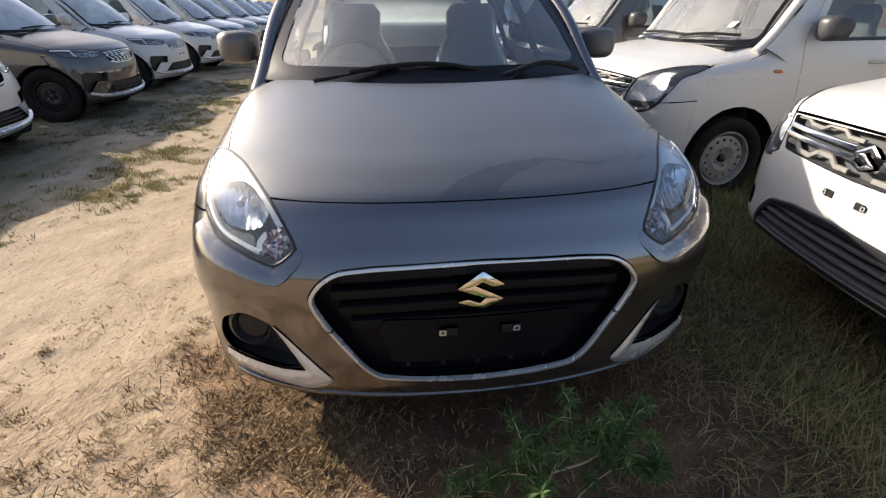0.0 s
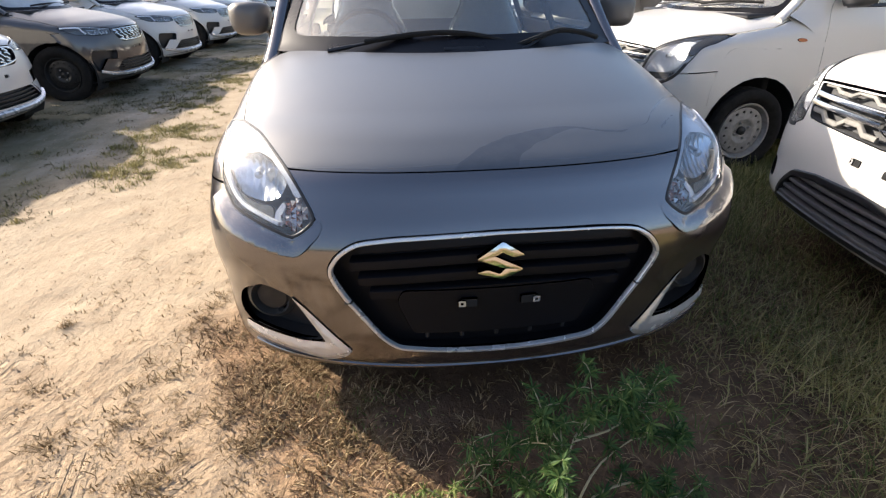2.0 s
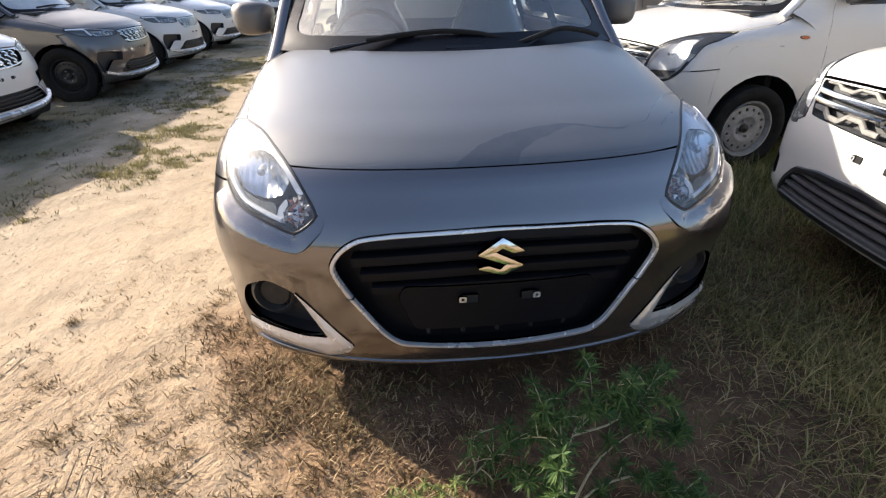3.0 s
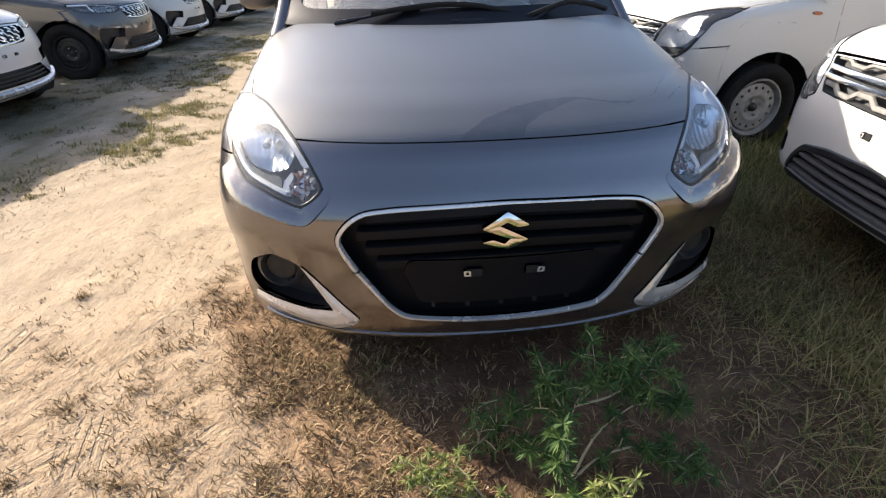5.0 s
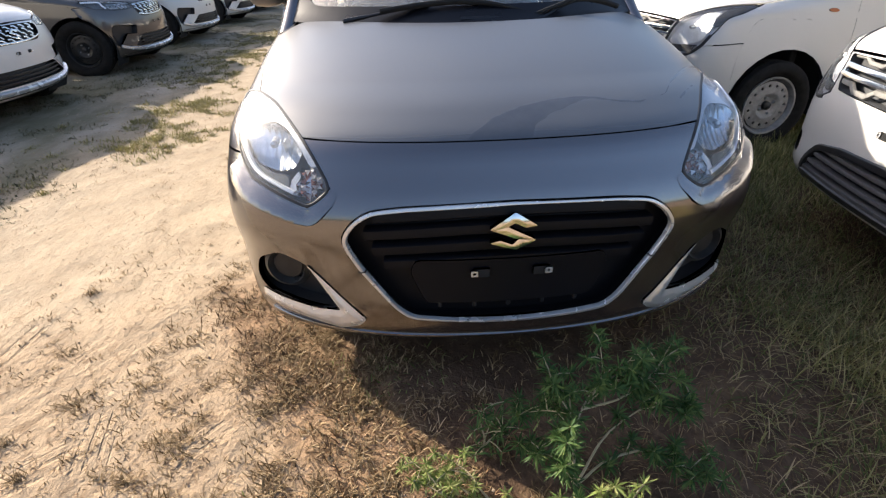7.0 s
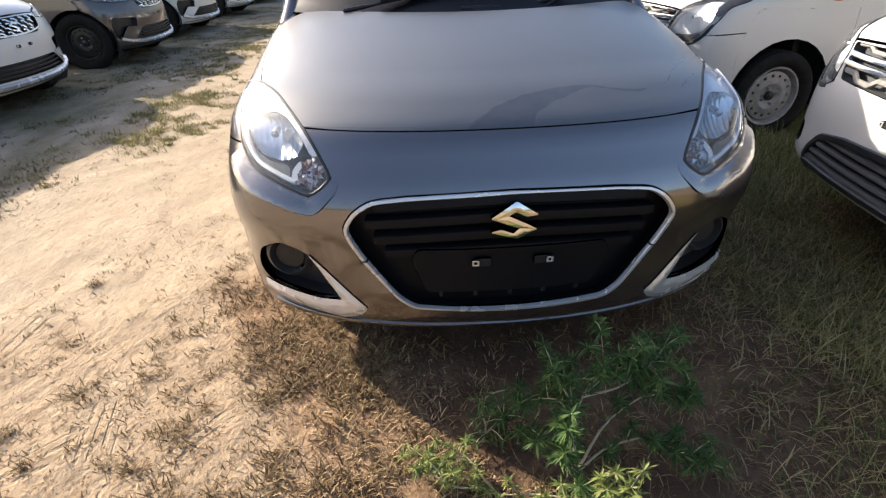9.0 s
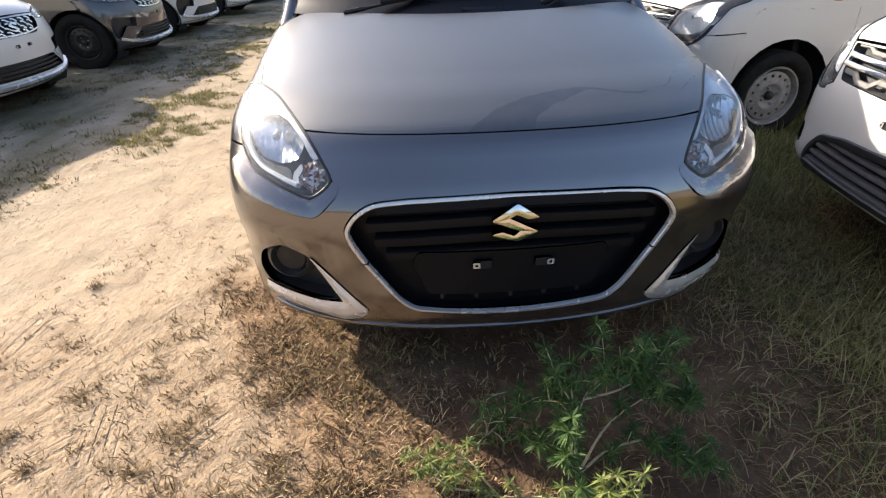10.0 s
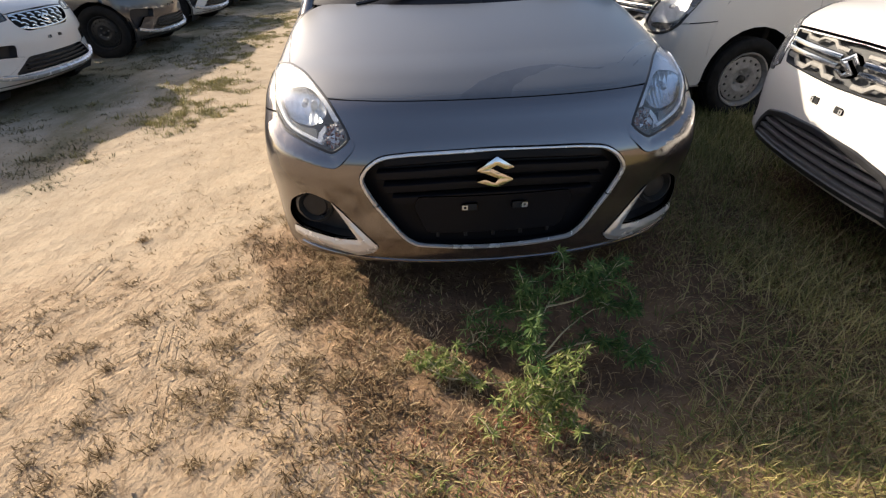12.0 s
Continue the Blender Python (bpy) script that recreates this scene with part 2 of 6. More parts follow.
def tube(points, radius, sides=8, flat=1.0, up=(0, 0, 1)):
    """A round or flattened rod along points; radius may be one for each point."""
    p = np.array(points, float)
    r = np.broadcast_to(radius, len(p))
    t = np.gradient(p, axis=0)
    t /= np.linalg.norm(t, axis=1)[:, None] + 1e-9
    a = np.cross(t, np.array(up, float))
    a /= np.linalg.norm(a, axis=1)[:, None] + 1e-9
    b = np.cross(a, t)
    w = np.linspace(0, 2 * np.pi, sides, endpoint=False)
    v = (p[:, None] + r[:, None, None] * (np.cos(w)[None, :, None] * a[:, None] + flat * np.sin(w)[None, :, None] * b[:, None])).reshape(-1, 3)
    f = [(i * sides + j, i * sides + (j + 1) % sides, (i + 1) * sides + (j + 1) % sides, (i + 1) * sides + j)
         for i in range(len(p) - 1) for j in range(sides)]
    f += [tuple(range(sides))[::-1], tuple(range((len(p) - 1) * sides, len(p) * sides))]
    return v, f


def lathe(profile, sides=40):
    """A ring turned about the x axis from (along, radius) points."""
    w = np.linspace(0, 2 * np.pi, sides, endpoint=False)
    n = len(profile)
    v = np.array([(a, r * np.cos(q), r * np.sin(q)) for q in w for a, r in profile])
    f = [(i * n + j, i * n + j + 1, ((i + 1) % sides) * n + j + 1, ((i + 1) % sides) * n + j) for i in range(sides) for j in range(n - 1)]
    return v, f


def loft(sections, n=20, power=3.0):
    """A cushion-like body from (centre, half width, half depth) sections, capped."""
    w = np.linspace(0, 2 * np.pi, n, endpoint=False)
    c, s = np.cos(w), np.sin(w)
    ring = np.stack([np.sign(c) * np.abs(c) ** (2 / power), np.sign(s) * np.abs(s) ** (2 / power)], 1)
    v = [(cx + a * hx, cy + b * hy, cz) for (cx, cy, cz), hx, hy in sections for a, b in ring]
    f = [(i * n + j, i * n + (j + 1) % n, (i + 1) * n + (j + 1) % n, (i + 1) * n + j) for i in range(len(sections) - 1) for j in range(n)]
    return np.array(v), f + [tuple(range(n))[::-1], tuple(range((len(sections) - 1) * n, len(sections) * n))]


def rounded(poly, r, k=5):
    """A polygon with its corners rounded off."""
    p = np.array(poly, float)
    out = []
    for i in range(len(p)):
        a, b, c = p[i - 1], p[i], p[(i + 1) % len(p)]
        la, lc = np.linalg.norm(a - b), np.linalg.norm(c - b)
        q0, q1 = b + (a - b) / la * min(r, la * 0.45), b + (c - b) / lc * min(r, lc * 0.45)
        for u in np.linspace(0, 1, k):
            out.append(q0 * (1 - u) ** 2 + 2 * b * u * (1 - u) + q1 * u * u)
    return np.array(out)


def ccw(p):
    p = np.array(p, float)
    area = np.sum(p[:, 0] * np.roll(p[:, 1], -1) - p[:, 1] * np.roll(p[:, 0], -1))
    return p if area > 0 else p[::-1]


def outward(p):
    """Unit normals that point out of a counter-clockwise loop."""
    t = np.roll(p, -1, 0) - np.roll(p, 1, 0)
    t /= np.linalg.norm(t, axis=1)[:, None] + 1e-12
    return np.stack([t[:, 1], -t[:, 0]], 1)


def dense(p, step):
    out = []
    for a, b in zip(p, np.roll(p, -1, 0)):
        n = max(1, int(np.ceil(np.linalg.norm(b - a) / step)))
        out += [a + (b - a) * i / n for i in range(n)]
    out = np.array(out)
    keep = np.linalg.norm(out - np.roll(out, 1, 0), axis=1) > 1e-4
    return out[keep]


def inside(q, poly):
    q = np.asarray(q, float)
    x, y = q[:, 0], q[:, 1]
    c = np.zeros(len(q), bool)
    for (x0, y0), (x1, y1) in zip(poly, np.roll(poly, -1, 0)):
        if y0 != y1:
            c ^= ((y0 > y) != (y1 > y)) & (x < (x1 - x0) * (y - y0) / (y1 - y0) + x0)
    return c


def sheet(fn, outline, holes=(), step=0.04, gap=0.0, flange=0.014, lift=0.0, out=(0, -1, 0.6), grain=None):
    """A pressed panel: the part of the surface fn inside an outline and outside its holes, with turned-in edges."""
    from_poly = ccw(outline)
    loops = [dense(from_poly - gap * outward(from_poly), step)]
    for h in holes:
        h = ccw(h)
        loops.append(dense(h + gap * outward(h), step))
    lo, hi = loops[0].min(0), loops[0].max(0)
    g = np.stack(np.meshgrid(np.arange(lo[0], hi[0], step), np.arange(lo[1], hi[1], step)), -1).reshape(-1, 2)
    g = g[inside(g, loops[0])]
    for h in loops[1:]:
        g = g[~inside(g, h)]
    edge = np.vstack(loops)
    if len(g):
        near = np.min(np.linalg.norm(g[:, None] - edge[None], axis=2), axis=1)
        g = g[near > step * 0.45]
    pts = np.vstack([edge, g])
    edges, k, spans = [], 0, []
    for h in loops:
        n = len(h)
        edges += [(k + i, k + (i + 1) % n) for i in range(n)]
        spans.append((k, n))
        k += n
    res = delaunay_2d_cdt([Vector(p) for p in pts], edges, [], 0, 1e-7)
    p2 = np.array([tuple(p) for p in res[0]])
    back = {}
    for i, src in enumerate(res[3]):
        for j in src:
            back[j] = i
    tri = np.array([t for t in res[2] if len(t) == 3])
    mid = p2[tri].mean(1)
    keep = inside(mid, loops[0])
    for h in loops[1:]:
        keep &= ~inside(mid, h)
    tri = tri[keep]

    def normal(q):
        e = 1e-4
        nn = np.cross(fn(q + (e, 0)) - fn(q - (e, 0)), fn(q + (0, e)) - fn(q - (0, e)))
        return nn / (np.linalg.norm(nn, axis=1)[:, None] + 1e-15)
    v, n = fn(p2), normal(p2)
    side = np.sign((n @ np.array(out, float)))
    way = 1.0 if np.sum(side) > 0 else -1.0
    n = n * way
    v = v + n * lift
    a, b, c = (v[tri[:, i]] for i in range(3))
    wrong = np.einsum("ij,ij->i", np.cross(b - a, c - a), n[tri[:, 0]]) < 0
    tri[wrong] = tri[wrong][:, ::-1]
    vs, ns, fs = [v], [n], [tuple(t) for t in tri]
    k = len(v)
    if flange:
        for num, (s0, m) in enumerate(spans):
            idx = np.array([back.get(s0 + i, -1) for i in range(m)])
            idx = idx[idx >= 0]
            m = len(idx)
            q = p2[idx]
            o2 = outward(q) * (1 if num == 0 else -1)
            d3 = fn(q + o2 * 1e-3) - fn(q)
            d3 /= np.linalg.norm(d3, axis=1)[:, None] + 1e-12
            b0, nb = v[idx], n[idx]
            b1 = b0 + d3 * 0.0015 - nb * 0.002
            b2 = b1 - nb * flange
            vs += [b1, b2]
            ns += [(d3 + nb) / 1.4142, d3]
            for i in range(m):
                j = (i + 1) % m
                for quad in ((idx[i], idx[j], k + j, k + i), (k + i, k + j, k + m + j, k + m + i)):
                    fs.append(quad[::-1] if (num == 0) == (way < 0) else quad)
            k += 2 * m
    return np.vstack(vs), fs, np.vstack(ns)


def ribbon(fn, path, wide, high, closed=False, out=(0, -1, 0.3), sink=0.004, count=60):
    """A raised strip with rounded shoulders along a path on the surface fn; wide may vary along it."""
    q = curve(path, count, closed)
    wide = np.interp(np.linspace(0, 1, len(q)), np.linspace(0, 1, np.size(wide)), np.ravel(wide))
    p = fn(q)
    e = 1e-4
    n = np.cross(fn(q + (e, 0)) - fn(q - (e, 0)), fn(q + (0, e)) - fn(q - (0, e)))
    n /= np.linalg.norm(n, axis=1)[:, None] + 1e-15
    n *= np.sign((n @ np.array(out, float)).sum())
    t = np.roll(p, -1, 0) - np.roll(p, 1, 0) if closed else np.gradient(p, axis=0)
    t /= np.linalg.norm(t, axis=1)[:, None] + 1e-12
    s = np.cross(t, n)
    cut = [(-1, -sink), (-0.96, 0.4 * high), (-0.7, 0.92 * high), (0, high), (0.7, 0.92 * high), (0.96, 0.4 * high), (1, -sink)]
    k = len(cut)
    v = np.concatenate([[p[i] + s[i] * a * wide[i] + n[i] * b for a, b in cut] for i in range(len(p))])
    m = len(p)
    f = [(i * k + j, i * k + j + 1, ((i + 1) % m) * k + j + 1, ((i + 1) % m) * k + j) for i in range(m if closed else m - 1) for j in range(k - 1)]
    if not closed:
        f += [tuple(range(k)), tuple(range((m - 1) * k, m * k))[::-1]]
    return v, [q_[::-1] for q_ in f]


class Skin:
    """The front skin of a car. knots: y, z, sweep, wrap and drop of rows from the lip up over the nose to the cowl."""

    def __init__(self, half, knots, n=3.5, bulge=0.1, sag=0.0):
        self.k, self.half, self.n, self.bulge = np.array(knots), half, n, bulge
        self.s = np.concatenate([[0], np.cumsum(np.hypot(np.diff(self.k[:, 0]), np.diff(self.k[:, 1])))])
        self.top, self.sag = self.s[-1], sag
        self.r = 1 - np.linspace(1, 0, 3000) ** 4
        g = 1 - np.maximum(1 - self.r ** n, 0) ** (1 / n)
        self.arc = np.concatenate([[0], np.cumsum(np.hypot(np.diff(half * self.r), np.diff(0.36 * g)))])
        self.far = self.arc[-1]

    def at(self, q):
        """Points for (across, along) pairs; across runs on round the corner to far."""
        a, s = np.asarray(q, float).T
        r = np.interp(np.abs(a), self.arc, self.r)
        y, z, sweep, wrap, drop = (spline(self.s, self.k[:, c], s) for c in range(5))
        w = self.half - self.bulge * (z - drop - 0.55) ** 2
        g = 1 - np.maximum(1 - r ** self.n, 0) ** (1 / self.n)
        return np.stack([np.sign(a) * r * w, y + sweep * r * r + wrap * g, z - drop * g], 1)

    def up(self, z):
        """How far along the middle row the height z lies."""
        ss = np.linspace(0, self.top, 400)
        return float(np.interp(z - self.sag, spline(self.s, self.k[:, 1], ss), ss))

    def across(self, x):
        return np.sign(x) * np.interp(np.abs(x) / self.half, self.r, self.arc)

    def poly(self, points, heights=False):
        """Outline points given as (x, along) or (x, height)."""
        return np.array([(self.across(x), self.up(s) if heights else s) for x, s in points], float)


# ---- cars ----


# Sizes of one make of car. The nose is at y = 0 and looks along -y; the road is z = 0.
Kind = namedtuple("Kind", "skin half length belt rail rail_half rail_drop roof_rise roof_end tail_run tail hub base tyre rim tread metal cowl screen_foot screen_top "
                  "doors mirror mirror_size mirror_mat drive")


def side_fn(k):
    """The car's side as x over (y, z), from sill to roof rail."""
    zs = [0.1, 0.2, 0.35, 0.55, 0.75, 0.86, (0.86 + k.belt) / 2, k.belt]
    xs = [k.half - 0.1 * (z - 0.55) ** 2 - (0.012 if z == k.belt else 0) for z in zs] + [k.rail_half]
    zs.append(k.rail)

    def fn(q):
        y, z = np.asarray(q, float).T
        taper = 0.10 * np.clip((y - k.length + 0.9) / 0.9, 0, 1) ** 2 + 0.03 * np.clip((1.2 - y) / 1.2, 0, 1) ** 2 * (z > 2)
        tip = 0.055 * np.clip((k.screen_foot[1] + 0.2 - y) / 0.22, 0, 1) * np.clip((z - k.belt + 0.08) / 0.08, 0, 1)
        return np.stack([spline(zs, xs, z) - taper - tip, y, z], 1)
    return fn


def arch(y, r, z, lo, n=14):
    """Points of a wheel opening, from its front foot over the top to its rear foot."""
    a = math.asin(min(1, max(-1, (z - lo) / r)))
    return [(y - r * math.cos(w), z + r * math.sin(w)) for w in np.linspace(-a, math.pi + a, n)]


def wheel(root, name, x, y, r, rim_r, width, metal, sign, holes=15):
    """A wheel with its tyre and a pressed steel rim with round holes."""
    wh = new(name)
    wh.parent = root
    wh.matrix_basis = Matrix.Translation((sign * x, y, r)) @ (Matrix.Identity(4) if sign > 0 else Matrix.Rotation(math.pi, 4, "Z"))
    h = width / 2
    tread = [(-h * 0.55, rim_r + 0.004), (-h * 0.9, rim_r + 0.03), (-h, (rim_r + r) / 2), (-h * 0.93, r - 0.025), (-h * 0.78, r - 0.006)]
    groove = []
    for a in (-0.42, 0.0, 0.42):
        groove += [(h * (a - 0.09), r), (h * (a - 0.07), r - 0.008), (h * (a + 0.07), r - 0.008), (h * (a + 0.09), r)]
    profile = tread + groove + [(-a, q) for a, q in tread[::-1]]
    part("tyre", lathe(profile, 48), RUBBER, wh)
    face = 0.62 * h
    rim = [(h * 0.62, rim_r + 0.006), (h * 0.72, rim_r + 0.003), (h * 0.70, rim_r - 0.006), (h * 0.52, rim_r - 0.012), (face - 0.028, rim_r - 0.020), (-h * 0.5, rim_r - 0.035)]
    # a flat band with the holes, a raised shoulder inside it and a sunk centre
    disc = lambda q: np.stack([face - np.interp(np.hypot(q[:, 0], q[:, 1]) / rim_r, (0.0, 0.30, 0.38, 0.46, 0.54, 0.60, 0.82, 0.92), (0.030, 0.026, 0.014, 0.006, 0.012, 0.014, 0.016, 0.030)), q[:, 0], q[:, 1]], 1)
    circle = lambda c, s, n: np.array([(c[0] + s * math.cos(w), c[1] + s * math.sin(w)) for w in np.linspace(0, 2 * math.pi, n, endpoint=False)])
    cuts = [circle((rim_r * 0.70 * math.cos(w), rim_r * 0.70 * math.sin(w)), rim_r * 0.062, 10) for w in np.linspace(0, 2 * math.pi, holes, endpoint=False)]
    web = sheet(disc, circle((0, 0), rim_r - 0.028, 40), cuts + [circle((0, 0), rim_r * 0.17, 14)], rim_r * 0.075, flange=0.006, out=(1, 0, 0))
    rm = part("rim", join(lathe(rim, 40), web[:2]), metal, wh)
    drum = lathe([(-h * 0.2, rim_r * 0.9), (face - 0.05, rim_r * 0.86), (face - 0.045, 0.0)], 24)
    part("brake_drum", drum, LINER, rm)
    cap = lathe([(face - 0.045, rim_r * 0.16), (face - 0.01, rim_r * 0.15), (face, 0.001)], 16)
    part("hub_cap", cap, STEEL_BLACK, rm)
    for w in np.linspace(0.4, 0.4 + 2 * math.pi, 4, endpoint=False):
        part("wheel_nut", moved(lathe([(face - 0.03, 0.009), (face - 0.004, 0.008), (face - 0.003, 0.0005)], 6),
                                Matrix.Translation((0, rim_r * 0.30 * math.cos(w), rim_r * 0.30 * math.sin(w)))), STEEL, rm)
    return wh


def mirror_ob(root, k, sign, mat):
    """A door mirror: cap, glass and foot."""
    cx, cy, cz = k.mirror
    secs = []
    for u in (1 - np.cos(np.linspace(0.06, math.pi - 0.06, 19))) / 2:
        w = (1 - abs(2 * u - 1) ** 3.2) ** (1 / 3.2)
        secs.append(((0, 0, -k.mirror_size[1] / 2 + u * k.mirror_size[1]), k.mirror_size[0] / 2 * w * (0.82 + 0.18 * u), 0.07 * w))
    g = loft(secs, 30, 3.2)
    v = np.array(g[0])
    v[:, 1] += 0.05 * (v[:, 0] / k.mirror_size[0] * 2) ** 2
    cap = part("door_mirror", (v + (sign * cx, cy, cz), g[1]), mat, root)
    part("mirror_foot", tube(curve([(sign * (cx - k.mirror_size[0] * 0.30), cy + 0.02, cz - k.mirror_size[1] * 0.35),
                                    (sign * (cx - k.mirror_size[0] * 0.5), cy + 0.03, cz - k.mirror_size[1] * 0.52),
                                    (sign * (k.half - 0.055), cy + 0.04, k.belt + 0.01)], 8), 0.017, 8, 0.7), mat, cap)
    part("mirror_glass", box((k.mirror_size[0] * 0.8, 0.006, k.mirror_size[1] * 0.72), 0.002, 1, (sign * cx, cy + 0.066, cz)), MIRROR, cap)


def wiper(root, arm, blade):
    a = part("wiper", tube(curve(arm, 14), [0.012] * 4 + [0.008] * 10, 6, 0.7), BLACK, root)
    part("wiper_blade", join(tube(curve(blade, 16), 0.0065, 6, 1.3), tube(curve(np.array(blade) + (0, 0.004, -0.007), 16), 0.0025, 4, 2.0)), LINER, a)


def seat(root, x, y, z, film):
    """A front seat with one-piece backrest, under delivery film where asked."""
    cush = loft([((x, y + 0.05, z - 0.10), 0.25, 0.24), ((x, y + 0.02, z + 0.02), 0.27, 0.27), ((x, y, z + 0.09), 0.26, 0.26), ((x, y, z + 0.13), 0.2, 0.2)], 24, 3.5)
    secs = [((x, y + 0.24, z + 0.02), 0.25, 0.07), ((x, y + 0.27, z + 0.2), 0.265, 0.085), ((x, y + 0.31, z + 0.42), 0.25, 0.075),
            ((x, y + 0.345, z + 0.58), 0.19, 0.065), ((x, y + 0.36, z + 0.68), 0.14, 0.06), ((x, y + 0.375, z + 0.80), 0.135, 0.055), ((x, y + 0.38, z + 0.85), 0.10, 0.035)]
    st = part("seat", join(cush, loft(secs, 24, 3.0)), FABRIC, root, "grey fabric front seat")
    if film:
        rng = random.Random(int(x * 100) + 7)
        g = loft([(c, a + 0.016, b + 0.016) for c, a, b in secs], 24, 3.0)
        v = np.array(g[0])
        for i in range(len(v)):
            v[i] += np.array([rng.uniform(-1, 1), rng.uniform(-1, 1), 0]) * 0.008
        part("film_cover", (v, g[1]), FILM, st, "clear plastic delivery film on the seat")


def cabin(root, k, film):
    """Dashboard, wheel, seats, floor and lining seen through the panes."""
    y0, z0 = k.cowl
    dash = loft([((0, y0 + 0.50, z0 - 0.42), k.half - 0.18, 0.10), ((0, y0 + 0.48, z0 - 0.2), k.half - 0.16, 0.15),
                 ((0, y0 + 0.46, z0 - 0.09), k.half - 0.17, 0.17), ((0, y0 + 0.45, z0 - 0.04), k.half - 0.20, 0.15)], 40, 6)
    part("dashboard", dash, CABIN, root)
    hood = loft([((-k.drive, y0 + 0.52, z0 - 0.1), 0.19, 0.08), ((-k.drive, y0 + 0.5, z0 + 0.0), 0.17, 0.09), ((-k.drive, y0 + 0.47, z0 + 0.03), 0.1, 0.05)], 20, 2.5)
    part("instrument_hood", hood, CABIN, root)
    w = np.linspace(0, 2 * np.pi, 33)
    tilt = Matrix.Translation((-k.drive, y0 + 0.72, z0 - 0.06)) @ Matrix.Rotation(radians(-28), 4, "X")
    ring = moved(tube([(0.18 * math.cos(q), 0.0, 0.18 * math.sin(q)) for q in w], 0.015, 8, 1, (0, 1, 0)), tilt)
    sw = part("steering_wheel", ring, BLACK, root)
    boss = moved(join(loft([((0, 0.02, -0.07), 0.06, 0.02), ((0, 0.02, 0.0), 0.075, 0.03), ((0, 0.02, 0.06), 0.07, 0.02)], 16, 3),
                      tube([(-0.17, 0, 0.0), (-0.05, 0.02, 0.01)], 0.016, 6), tube([(0.17, 0, 0.0), (0.05, 0.02, 0.01)], 0.016, 6),
                      tube([(0, 0, -0.17), (0, 0.02, -0.05)], 0.02, 6)), tilt)
    part("wheel_boss", boss, CABIN, sw)
    for x in (-k.drive, k.drive):
        seat(root, x, y0 + 1.0, 0.42, film)
    bench = join(box((1.2, 0.5, 0.2), 0.06, 3, (0, y0 + 1.95, 0.45)), moved(box((1.22, 0.16, 0.62), 0.06, 3), Matrix.Translation((0, y0 + 2.25, 0.78)) @ Matrix.Rotation(radians(-18), 4, "X")))
    rb = part("rear_bench", bench, FABRIC, root)
    if film:
        part("film_cover", loft([((0, y0 + 2.30, 0.98), 0.62, 0.10), ((0.01, y0 + 2.33, 1.06), 0.63, 0.11), ((-0.01, y0 + 2.36, 1.12), 0.60, 0.10), ((0, y0 + 2.38, 1.15), 0.52, 0.05)], 40, 3.0), WRAP, rb, "white delivery film over the rear bench")
    fl = k.half - 0.12
    part("cabin_floor", box((2 * fl, k.length - 1.1, 0.06), 0.02, 1, (0, 0.45 + k.length / 2, 0.22)), LINER, root)
    part("firewall", box((2 * fl, 0.05, z0 - 0.35), 0.01, 1, (0, y0 + 0.2, (z0 + 0.15) / 2 + 0.05)), LINER, root)
    part("rear_bulkhead", box((2 * fl, 0.04, k.belt - 0.25), 0.01, 1, (0, k.length - 0.62, k.belt / 2 + 0.1)), LINER, root)
    for s in (-1, 1):
        part("door_lining", box((0.05, k.length - 2.3, k.belt - 0.3), 0.015, 1, (s * (k.half - 0.13), k.length / 2 + 0.3, k.belt / 2 + 0.1)), PALE if film else CABIN, root)


